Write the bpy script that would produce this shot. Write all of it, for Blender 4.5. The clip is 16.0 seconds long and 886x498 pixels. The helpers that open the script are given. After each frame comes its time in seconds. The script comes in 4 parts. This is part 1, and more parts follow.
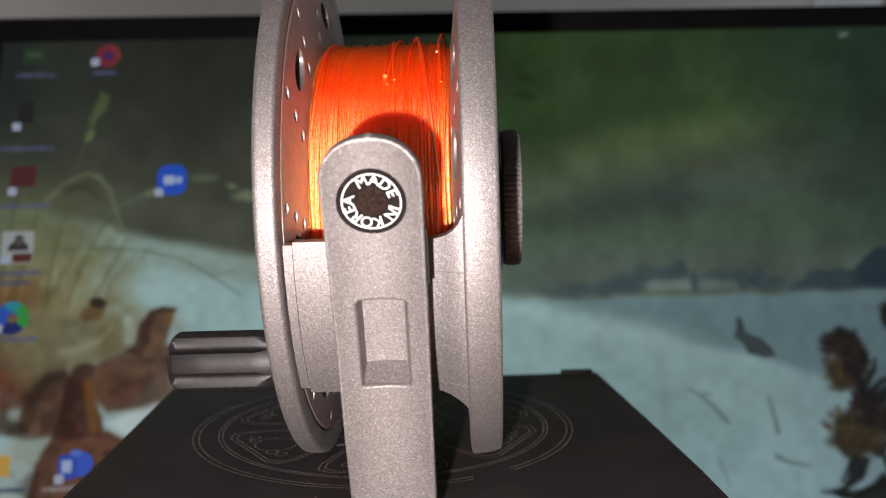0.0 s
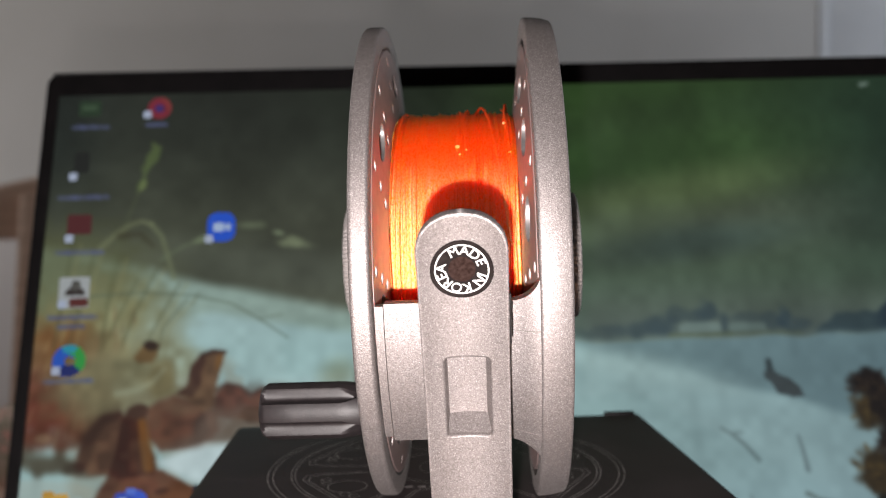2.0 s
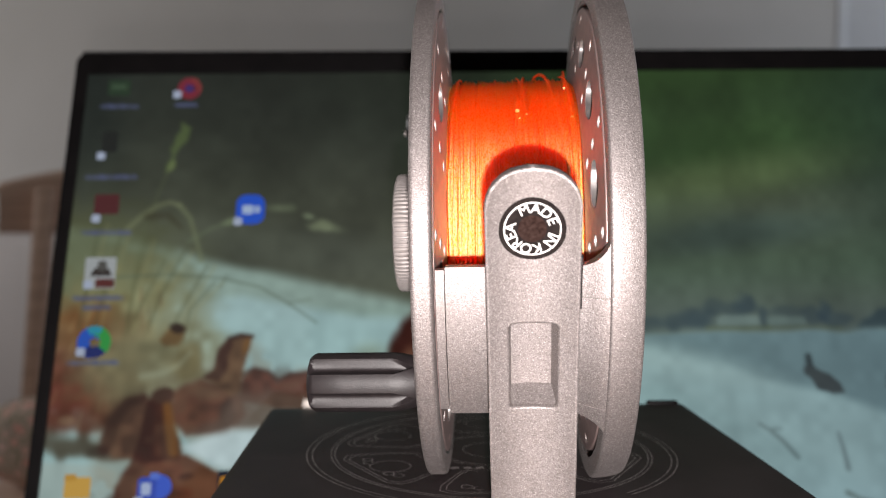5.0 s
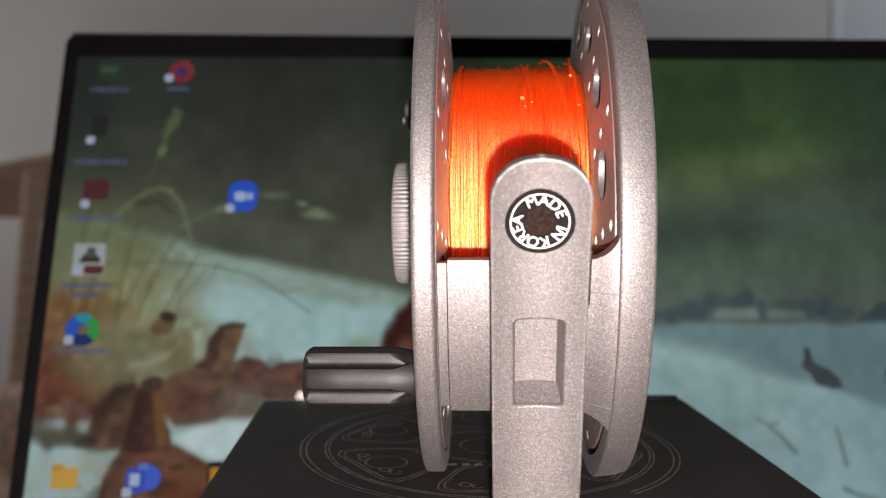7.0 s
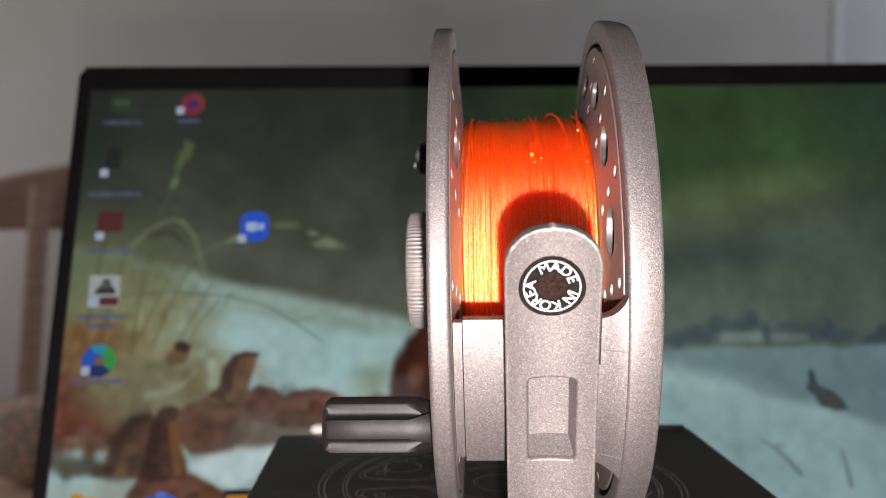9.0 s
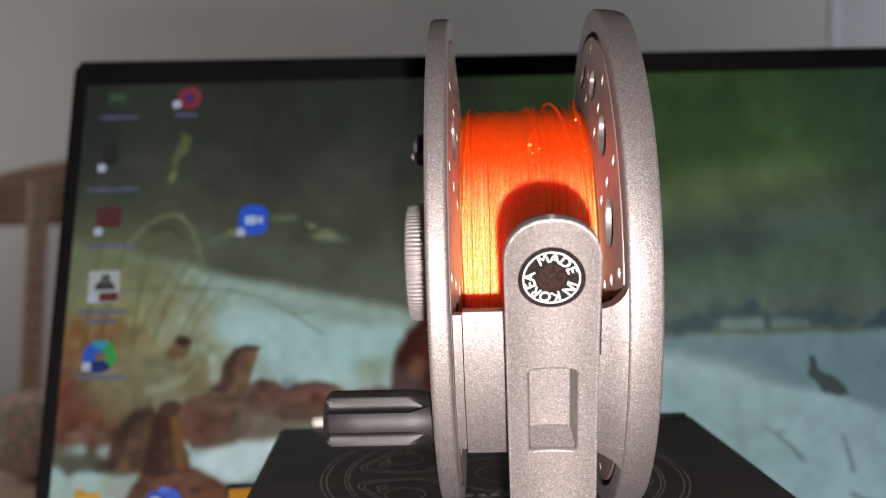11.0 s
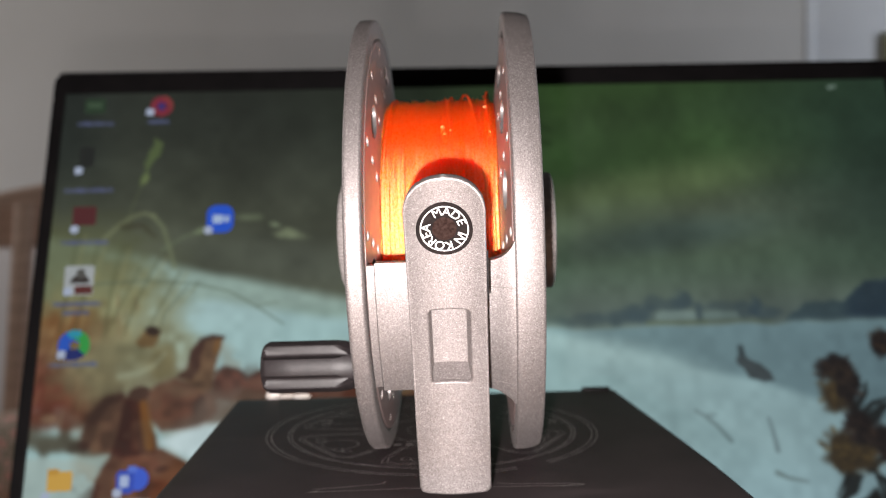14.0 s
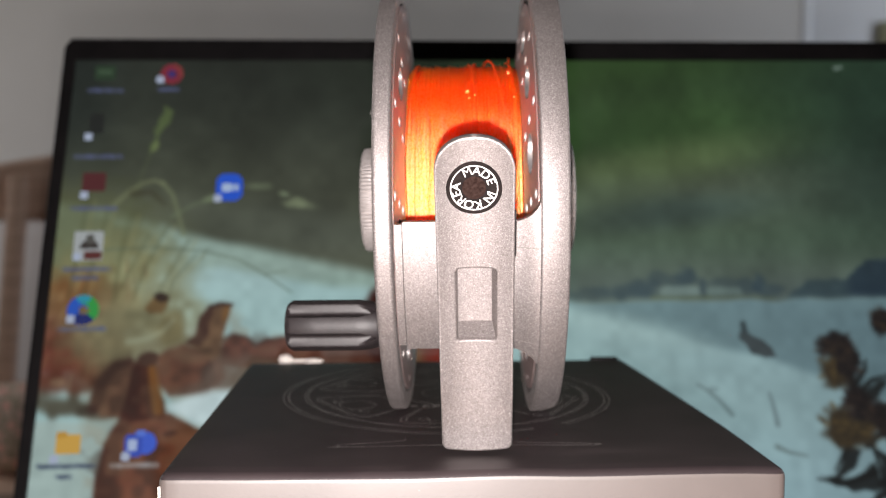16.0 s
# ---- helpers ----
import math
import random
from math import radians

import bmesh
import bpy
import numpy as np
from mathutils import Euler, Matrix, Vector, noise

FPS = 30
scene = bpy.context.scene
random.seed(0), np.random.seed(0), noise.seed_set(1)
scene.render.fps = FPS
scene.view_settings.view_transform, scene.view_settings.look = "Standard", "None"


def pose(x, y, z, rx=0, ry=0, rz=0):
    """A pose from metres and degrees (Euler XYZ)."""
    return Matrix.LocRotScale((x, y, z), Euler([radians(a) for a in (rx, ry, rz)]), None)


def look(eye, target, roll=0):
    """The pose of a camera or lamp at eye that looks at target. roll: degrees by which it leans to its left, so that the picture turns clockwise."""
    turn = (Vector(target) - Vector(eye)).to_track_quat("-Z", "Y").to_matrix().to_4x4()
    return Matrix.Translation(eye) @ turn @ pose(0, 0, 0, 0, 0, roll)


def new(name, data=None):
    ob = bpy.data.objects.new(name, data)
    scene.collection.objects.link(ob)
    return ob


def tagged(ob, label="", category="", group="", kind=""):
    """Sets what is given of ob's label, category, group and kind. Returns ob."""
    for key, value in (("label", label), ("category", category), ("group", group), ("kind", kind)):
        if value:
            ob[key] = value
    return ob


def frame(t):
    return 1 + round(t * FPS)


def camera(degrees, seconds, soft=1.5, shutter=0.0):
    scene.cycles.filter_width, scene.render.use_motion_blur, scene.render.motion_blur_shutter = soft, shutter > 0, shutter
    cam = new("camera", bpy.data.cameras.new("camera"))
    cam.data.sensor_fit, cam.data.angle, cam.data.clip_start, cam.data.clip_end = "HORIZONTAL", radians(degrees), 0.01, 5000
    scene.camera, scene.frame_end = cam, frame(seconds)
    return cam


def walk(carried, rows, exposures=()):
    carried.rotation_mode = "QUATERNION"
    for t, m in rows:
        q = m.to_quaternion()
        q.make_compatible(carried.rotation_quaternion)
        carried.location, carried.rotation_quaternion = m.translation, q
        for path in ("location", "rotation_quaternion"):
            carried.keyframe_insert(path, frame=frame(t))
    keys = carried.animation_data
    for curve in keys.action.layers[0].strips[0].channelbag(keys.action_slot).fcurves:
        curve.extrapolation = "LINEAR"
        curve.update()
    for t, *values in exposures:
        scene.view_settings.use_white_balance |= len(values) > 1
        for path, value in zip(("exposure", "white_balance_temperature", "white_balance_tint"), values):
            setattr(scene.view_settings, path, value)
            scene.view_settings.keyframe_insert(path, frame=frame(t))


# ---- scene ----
cam = camera(51.0, 16.0, 1.1)
PATH = [
    (0, (0.00225, -0.13051, 0.12987), (0.1003, 1.8596, -0.0426), -0.61),
    (0.5, (-0.00681, -0.13759, 0.13089), (0.0800, 1.8561, -0.0016), -0.87),
    (1, (-0.00712, -0.14325, 0.12954), (0.0809, 1.8513, 0.0105), -0.65),
    (1.5, (-0.00908, -0.14431, 0.13181), (0.0887, 1.8501, 0.0186), -0.62),
    (2, (-0.00972, -0.14265, 0.13610), (0.0741, 1.8527, 0.0282), -0.82),
    (2.5, (-0.01250, -0.14574, 0.13430), (0.0626, 1.8501, 0.0297), -0.73),
    (3, (-0.01169, -0.14466, 0.13566), (0.0686, 1.8511, 0.0330), -0.74),
    (3.5, (-0.01096, -0.14207, 0.13757), (0.0699, 1.8539, 0.0403), -0.78),
    (4, (-0.01343, -0.14104, 0.13823), (0.0616, 1.8554, 0.0448), -0.29),
    (4.5, (-0.01640, -0.13899, 0.13533), (0.0529, 1.8576, 0.0409), -0.01),
    (5, (-0.01806, -0.13571, 0.12897), (0.0465, 1.8609, 0.0329), 0.18),
    (7.5, (-0.01967, -0.13026, 0.12970), (0.0669, 1.8640, 0.0049), 0.85),
    (8, (-0.02002, -0.13429, 0.13351), (0.0674, 1.8602, 0.0130), 0.57),
    (8.5, (-0.02171, -0.13525, 0.13805), (0.0609, 1.8597, 0.0223), 0.32),
    (11, (-0.02150, -0.13474, 0.13892), (0.0554, 1.8590, 0.0002), -0.65),
    (11.5, (-0.01766, -0.12896, 0.13825), (0.0680, 1.8637, -0.0104), -1.01),
    (12, (-0.01522, -0.13063, 0.13994), (0.0732, 1.8622, -0.0045), -1.27),
    (12.5, (-0.01097, -0.14059, 0.13023), (0.0682, 1.8553, 0.0301), -1.14),
    (13, (-0.01182, -0.15331, 0.12861), (0.0636, 1.8437, 0.0486), -1.01),
    (13.5, (-0.01245, -0.15786, 0.12673), (0.0750, 1.8385, 0.0440), -0.83),
    (14, (-0.00935, -0.16011, 0.12812), (0.0925, 1.8358, 0.0514), -0.62),
    (14.5, (-0.00959, -0.15915, 0.12767), (0.1020, 1.8360, 0.0445), -0.74),
    (15, (-0.01405, -0.16281, 0.12621), (0.1022, 1.8317, 0.0339), -0.22),
    (15.5, (-0.01562, -0.16162, 0.12160), (0.1034, 1.8323, 0.0204), 0.40),
    (16, (-0.01604, -0.16266, 0.12409), (0.1056, 1.8304, 0.0104), 0.40),
]
walk(cam, [(t, look(eye, target, roll)) for t, eye, target, roll in PATH], [(0.0, -0.35), (0.5, -0.24), (1.0, -0.18), (1.5, -0.08), (2.0, -0.03), (4.0, 0.0), (5.0, -0.1), (7.5, -0.2), (8.5, -0.1), (11.0, -0.1), (12.0, -0.05), (12.5, -0.24), (13.0, -0.09), (14.0, 0.07), (15.0, 0.06), (16.0, 0.04)])

# ---- lens focus: close on the reel foot ----
cam.data.dof.use_dof = True
cam.data.dof.focus_distance = 0.152
cam.data.dof.aperture_fstop = 21.0

# ---- light ----
world = bpy.data.worlds.new("world")
scene.world = world
world.use_nodes = True
sky = world.node_tree.nodes.new("ShaderNodeTexSky")
sky.sky_type = "NISHITA"
sky.sun_disc = False
sky.sun_elevation, sky.sun_rotation = radians(25), radians(180)
world.node_tree.nodes["Background"].inputs[1].default_value = 0.05
world.node_tree.links.new(sky.outputs[0], world.node_tree.nodes["Background"].inputs[0])

# the torch beside the filming lens
torch = bpy.data.lights.new("torch", "POINT")
torch.energy, torch.shadow_soft_size, torch.color = 4.8, 0.0025, (1.0, 0.92, 0.90)
new("torch", torch).matrix_world = pose(-0.0168, -0.155, 0.1122)

# unseen area lamps in made-up side windows, added to light the back wall
for side, watts, tone in ((1, 8.6, (0.86, 0.92, 1.0)), (-1, 8.5, (1.0, 0.955, 0.915))):
    day = bpy.data.lights.new("window_daylight", "AREA")
    day.shape, day.size, day.size_y, day.energy, day.color = "RECTANGLE", 1.1, 1.1, watts, tone
    new("window_daylight", day).matrix_world = pose(side * 1.99, 1.25, 0.70, 0, side * 90, 0)


# ---- materials ----
def srgb(r, g, b):
    return tuple(((c / 255 + 0.055) / 1.055) ** 2.4 if c > 10 else c / 255 / 12.92 for c in (r, g, b))


class Nodes:
    """A material and short ways to wire its nodes."""

    def __init__(self, name, rough=0.5, metal=0.0):
        self.mat = bpy.data.materials.new(name)
        self.mat.use_nodes = True
        self.tree = self.mat.node_tree
        self.bsdf = self.tree.nodes["Principled BSDF"]
        self.bsdf.inputs["Roughness"].default_value = rough
        self.bsdf.inputs["Metallic"].default_value = metal
        self.coord = self.node("ShaderNodeTexCoord").outputs["Object"]

    def node(self, kind, **values):
        n = self.tree.nodes.new(kind)
        for key, value in values.items():
            n.inputs[key.replace("_", " ")].default_value = value
        return n

    def link(self, a, b):
        self.tree.links.new(a, b)

    def noise(self, scale, detail=3.0, stretch=None):
        n = self.node("ShaderNodeTexNoise", Scale=scale, Detail=detail)
        src = self.coord
        if stretch:
            m = self.node("ShaderNodeMapping", Scale=stretch)
            self.link(src, m.inputs["Vector"])
            src = m.outputs[0]
        self.link(src, n.inputs["Vector"])
        return n.outputs["Fac"]

    def ramp(self, fac, stops):
        r = self.node("ShaderNodeValToRGB")
        el = r.color_ramp.elements
        while len(el) < len(stops):
            el.new(0.5)
        for e, (p, c) in zip(el, stops):
            e.position, e.color = p, (*c, 1) if len(c) == 3 else c
        self.link(fac, r.inputs[0])
        return r.outputs[0]

    def bump(self, height, strength, distance):
        b = self.node("ShaderNodeBump", Strength=strength, Distance=distance)
        self.link(height, b.inputs["Height"])
        self.link(b.outputs[0], self.bsdf.inputs["Normal"])

    def color(self, out):
        self.link(out, self.bsdf.inputs["Base Color"])
        return self


def sparkle_paint():
    """Sandblasted champagne-grey enamel with fine metal flakes."""
    n = Nodes("sparkle_grey_paint", 0.5, 0.82)
    cells = n.node("ShaderNodeTexVoronoi", Scale=8200.0)
    n.link(n.coord, cells.inputs["Vector"])
    flake = n.node("ShaderNodeSeparateColor")
    n.link(cells.outputs["Color"], flake.inputs[0])
    blot, grit = n.noise(90, 3), n.noise(4200, 2)
    col = n.ramp(flake.outputs[0], [(0.0, (0.176, 0.156, 0.152)), (0.3, (0.226, 0.203, 0.198)), (0.65, (0.279, 0.253, 0.248)), (0.94, (0.352, 0.322, 0.316)), (1.0, (0.50, 0.466, 0.458))])
    mix = n.node("ShaderNodeMixRGB")
    mix.blend_type = "MULTIPLY"
    mix.inputs[0].default_value = 1.0
    n.link(col, mix.inputs[1])
    n.link(n.ramp(blot, [(0.3, (0.92, 0.91, 0.90)), (0.7, (1.0, 1.0, 1.0))]), mix.inputs[2])
    n.color(mix.outputs[0])
    n.link(n.ramp(flake.outputs[1], [(0.0, (0.65,) * 3), (0.85, (0.59,) * 3), (1.0, (0.46,) * 3)]), n.bsdf.inputs["Roughness"])
    n.bump(grit, 0.7, 0.00009)
    return n.mat


def satin_metal(name, base, rough=0.33, grain=700):
    n = Nodes(name, rough, 0.5)
    f = n.noise(grain, 3)
    n.color(n.ramp(f, [(0.3, tuple(c * 0.85 for c in base)), (0.7, tuple(min(1, c * 1.1) for c in base))]))
    n.bump(f, 0.15, 0.0001)
    return n.mat


def plain(name, dark, light, scale, rough, metal=0.0, bump=0.1, distance=0.0002, spec=0.5):
    n = Nodes(name, rough, metal)
    f = n.noise(scale, 4)
    n.color(n.ramp(f, [(0.3, dark), (0.7, light)]))
    n.bump(n.noise(scale * 5, 2), bump, distance)
    n.bsdf.inputs["Specular IOR Level"].default_value = spec
    return n.mat


def braid(name="orange_braid", deep=0.9):
    """Fluorescent orange braided line: translucent red-orange body under a golden silky gloss."""
    n = Nodes(name, 0.6)
    f, weave = n.noise(700, 4, (5.0, 0.7, 0.7)), n.noise(3300, 1, (1.0, 0.6, 0.6))
    n.color(n.ramp(f, [(0.3, (0.92, 0.024, 0.0003)), (0.5, (1.0, 0.044, 0.0004)), (0.7, (1.0, 0.074, 0.0006))]))
    n.bump(weave, 0.45, 0.00016)
    n.bsdf.inputs["Specular IOR Level"].default_value = 0.03
    n.bsdf.inputs["Subsurface Weight"].default_value = deep
    n.bsdf.inputs["Subsurface Radius"].default_value = (1.0, 0.04, 0.02)
    n.bsdf.inputs["Subsurface Scale"].default_value = 0.014
    gloss = n.node("ShaderNodeBsdfGlossy", Roughness=0.68)
    gloss.distribution = "BECKMANN"
    n.link(n.ramp(weave, [(0.32, (1.0, 0.58, 0.07)), (0.54, (1.0, 0.93, 0.46))]), gloss.inputs["Color"])
    mix = n.node("ShaderNodeMixShader", Fac=0.40)
    n.link(n.bsdf.outputs[0], mix.inputs[1])
    n.link(gloss.outputs[0], mix.inputs[2])
    n.link(mix.outputs[0], n.tree.nodes["Material Output"].inputs[0])
    return n.mat


def card_black(name, dark, light, spec, smooth):
    """Matt black laminated card with long faint scuffs and specks of dust."""
    n = Nodes(name, 0.48)
    n.bsdf.inputs["Specular IOR Level"].default_value = spec
    f, big = n.noise(60, 5), n.noise(14, 3)
    scuff = n.node("ShaderNodeMixRGB")
    n.link(n.ramp(n.noise(34, 4, (0.5, 2.6, 1.0)), [(0.62, (0.0,) * 3), (0.76, (0.5,) * 3)]), scuff.inputs[0])
    n.link(n.ramp(f, [(0.35, dark), (0.75, light)]), scuff.inputs[1])
    scuff.inputs[2].default_value = (*(c * 2.4 for c in light), 1)
    dust = n.node("ShaderNodeMixRGB")
    n.link(n.ramp(n.noise(1100, 1), [(0.80, (0.0,) * 3), (0.84, (0.5,) * 3)]), dust.inputs[0])
    n.link(scuff.outputs[0], dust.inputs[1])
    dust.inputs[2].default_value = (0.22, 0.20, 0.19, 1)
    n.color(dust.outputs[0])
    n.link(n.ramp(big, [(0.3, (smooth,) * 3), (0.7, (smooth + 0.10,) * 3)]), n.bsdf.inputs["Roughness"])
    n.bump(n.noise(1500, 2), 0.12, 0.0001)
    return n.mat


def glow(name, color, strength=1.0):
    n = Nodes(name, 0.3)
    n.color(n.ramp(n.noise(50), [(0, (0.01,) * 3), (1, (0.012,) * 3)]))
    n.bsdf.inputs["Emission Color"].default_value = (*color, 1)
    n.bsdf.inputs["Emission Strength"].default_value = strength
    return n.mat


def wood(name, dark, light):
    n = Nodes(name, 0.45)
    f = n.noise(9, 6, (1.0, 1.0, 14.0))
    n.color(n.ramp(f, [(0.3, dark), (0.7, light)]))
    n.bump(f, 0.2, 0.001)
    return n.mat


def floral():
    n = Nodes("floral_fabric", 0.8)
    v = n.node("ShaderNodeTexVoronoi", Scale=48.0)
    n.link(n.coord, v.inputs["Vector"])
    n.color(n.ramp(v.outputs["Distance"], [(0.1, (0.70, 0.30, 0.22)), (0.35, (0.78, 0.56, 0.49)), (0.55, (0.26, 0.26, 0.16)), (0.8, (0.74, 0.52, 0.46))]))
    n.bump(n.noise(300), 0.3, 0.002)
    return n.mat


PAINT = sparkle_paint()
# Red tint: bounce from the orange line is put into this base colour.
SPOOL = plain("bounce_tinted_anodised_metal", (0.29, 0.215, 0.205), (0.36, 0.268, 0.255), 500, 0.46, 0.6)
MILLED = plain("milled_slot_metal", (0.10, 0.09, 0.087), (0.19, 0.175, 0.17), 400, 0.4, 0.4)
BARE = plain("bare_aluminium", (0.38, 0.352, 0.34), (0.48, 0.45, 0.435), 900, 0.42, 0.15)
DIAL = satin_metal("knurled_metal", (0.34, 0.31, 0.30), 0.42)
BRAID = braid()
STRAND = braid("orange_strand", 0.0)
# Dark tone stands in for the shade inside the seam grooves.
SEAM = plain("seam_groove_shade", (0.10, 0.088, 0.082), (0.14, 0.124, 0.117), 900, 0.6)
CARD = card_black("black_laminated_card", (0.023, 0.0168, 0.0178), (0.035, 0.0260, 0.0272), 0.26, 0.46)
# Lit copy of the card: torchlight on the sides is put into its colour.
LITCARD = card_black("torch_lit_side_card", (0.085, 0.070, 0.064), (0.108, 0.089, 0.082), 0.8, 0.44)
BLACK = plain("black_plastic", (0.012, 0.011, 0.011), (0.022, 0.020, 0.020), 300, 0.32, bump=0.15)
GRIP = plain("black_grip_rubber", (0.010, 0.0078, 0.0083), (0.017, 0.0134, 0.0142), 700, 0.5, bump=0.3, distance=0.0001, spec=0.38)
BADGE = plain("black_badge", (0.008, 0.006, 0.006), (0.018, 0.014, 0.013), 900, 0.7, spec=0.05)
INK = plain("white_ink", (0.60, 0.58, 0.56), (0.72, 0.70, 0.68), 900, 0.5)
FOIL = plain("silver_foil_print", (0.16, 0.143, 0.14), (0.32, 0.292, 0.284), 160, 0.5, 0.2)
WHITECARD = plain("bare_white_card", (0.55, 0.50, 0.46), (0.70, 0.65, 0.60), 400, 0.7)
BEZEL = plain("black_bezel_plastic", (0.004, 0.0036, 0.004), (0.007, 0.006, 0.0065), 120, 0.6, spec=0.15)
SHELL = plain("dark_grey_laptop_shell", (0.05, 0.05, 0.052), (0.08, 0.08, 0.082), 150, 0.45)
# Unseen walls and ceiling darkened to cut bounced light; back wall lightened.
LOWBOUNCE = plain("low_bounce_paint", (0.24, 0.23, 0.22), (0.28, 0.27, 0.26), 3, 0.9, bump=0.2, distance=0.002)
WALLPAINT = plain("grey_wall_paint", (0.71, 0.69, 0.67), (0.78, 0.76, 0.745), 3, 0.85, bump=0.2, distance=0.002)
DOORPAINT = plain("pale_door_paint", (0.80, 0.82, 0.87), (0.86, 0.88, 0.92), 5, 0.5)
CABINETPAINT = plain("pinkish_white_paint", (0.80, 0.755, 0.745), (0.87, 0.82, 0.81), 4, 0.5)
OAK = wood("oak_wood", (0.50, 0.335, 0.25), (0.70, 0.50, 0.385))
TABLEWOOD = wood("table_wood", (0.16, 0.09, 0.05), (0.28, 0.17, 0.10))
FLOORWOOD = wood("floor_wood", (0.18, 0.11, 0.07), (0.30, 0.20, 0.13))
FLORAL = floral()
OLIVE = plain("olive_card", (0.26, 0.25, 0.15), (0.33, 0.31, 0.20), 12, 0.8)


# ---- building helpers ----
def finish(bm, name, material, smooth=35):
    bmesh.ops.recalc_face_normals(bm, faces=bm.faces)
    me = bpy.data.meshes.new(name)
    bm.to_mesh(me)
    bm.free()
    me.materials.append(material)
    if smooth:
        me.polygons.foreach_set("use_smooth", [True] * len(me.polygons))
        me.set_sharp_from_angle(angle=radians(smooth))
    return me


def part(name, bm, material, parent, label="", smooth=35):
    ob = new(name, finish(bm, name, material, smooth) if isinstance(bm, bmesh.types.BMesh) else bm)
    ob.parent = parent
    if label:
        ob["label"] = label
    return ob


def thing(name, m, label, category, kind="", group=""):
    ob = new(name)
    ob.empty_display_size = 0.01
    ob.matrix_world = m
    return tagged(ob, label, category, group, kind)


def block(size, at=(0, 0, 0), bevel=0.0, segments=2, m=None):
    bm = bmesh.new()
    bmesh.ops.create_cube(bm, size=1.0)
    bmesh.ops.scale(bm, vec=size, verts=bm.verts)
    if bevel:
        bmesh.ops.bevel(bm, geom=list(bm.edges), offset=bevel, segments=segments, profile=0.5, affect="EDGES")
    bmesh.ops.translate(bm, vec=at, verts=bm.verts)
    if m is not None:
        bmesh.ops.transform(bm, matrix=m, verts=bm.verts)
    return bm


def lathe(profile, n=128, closed=False, wave=None):
    """Turns (x, radius) pairs about the x axis. wave(angle, x, r) may change the radius."""
    bm = bmesh.new()
    rings = []
    for x, r in profile:
        ring = []
        if r < 1e-7:
            ring = [bm.verts.new((x, 0, 0))] * n
        else:
            for i in range(n):
                a = 2 * math.pi * i / n
                q = wave(a, x, r) if wave else r
                ring.append(bm.verts.new((x, q * math.cos(a), q * math.sin(a))))
        rings.append(ring)
    pairs = list(zip(rings, rings[1:])) + ([(rings[-1], rings[0])] if closed else [])
    for a, b in pairs:
        for i in range(n):
            j = (i + 1) % n
            f = list(dict.fromkeys((a[i], a[j], b[j], b[i])))
            if len(f) > 2:
                bm.faces.new(f)
    return bm


def from_curve(curve, name, material, smooth=30):
    """A mesh from a filled 2D curve or a text."""
    ob = bpy.data.objects.new(name, curve)
    scene.collection.objects.link(ob)
    me = bpy.data.meshes.new_from_object(ob.evaluated_get(bpy.context.evaluated_depsgraph_get()))
    bpy.data.objects.remove(ob)
    me.name = name
    me.materials.clear()
    me.materials.append(material)
    if smooth:
        me.polygons.foreach_set("use_smooth", [True] * len(me.polygons))
        me.set_sharp_from_angle(angle=radians(smooth))
    return me


def outline_plate(loops, thick, name, material, bevel=0.0):
    """A flat plate in the xy plane from an outline and its holes, thick both ways about z = 0."""
    c = bpy.data.curves.new(name, "CURVE")
    c.dimensions, c.fill_mode, c.extrude, c.bevel_depth, c.bevel_resolution = "2D", "BOTH", thick / 2 - bevel, bevel, 2
    c.offset = -bevel
    for loop in loops:
        s = c.splines.new("POLY")
        s.points.add(len(loop) - 1)
        s.points.foreach_set("co", [v for x, y in loop for v in (x, y, 0, 1)])
        s.use_cyclic_u = True
    return from_curve(c, name, material)


def arc(cx, cy, r, a0, a1, n=12, ry=None):
    return [(cx + r * math.cos(radians(a0 + (a1 - a0) * i / n)), cy + (ry or r) * math.sin(radians(a0 + (a1 - a0) * i / n))) for i in range(n + 1)]


def rounded(x0, y0, x1, y1, r, n=5):
    return arc(x1 - r, y1 - r, r, 0, 90, n) + arc(x0 + r, y1 - r, r, 90, 180, n) + arc(x0 + r, y0 + r, r, 180, 270, n) + arc(x1 - r, y0 + r, r, 270, 360, n)


def ribbon(points, width, closed=False, z=0.0):
    """A thin printed line in the xy plane."""
    bm = bmesh.new()
    pts = [Vector((x, y)) for x, y in points]
    n = len(pts)
    left, right = [], []
    for i, p in enumerate(pts):
        a, b = pts[i - 1] if closed or i else p, pts[(i + 1) % n] if closed or i < n - 1 else p
        d = (b - a).normalized() if (b - a).length > 1e-9 else Vector((1, 0))
        s = Vector((-d.y, d.x)) * width / 2
        left.append(bm.verts.new((p.x + s.x, p.y + s.y, z)))
        right.append(bm.verts.new((p.x - s.x, p.y - s.y, z)))
    for i in range(n if closed else n - 1):
        j = (i + 1) % n
        bm.faces.new((left[i], left[j], right[j], right[i]))
    return bm


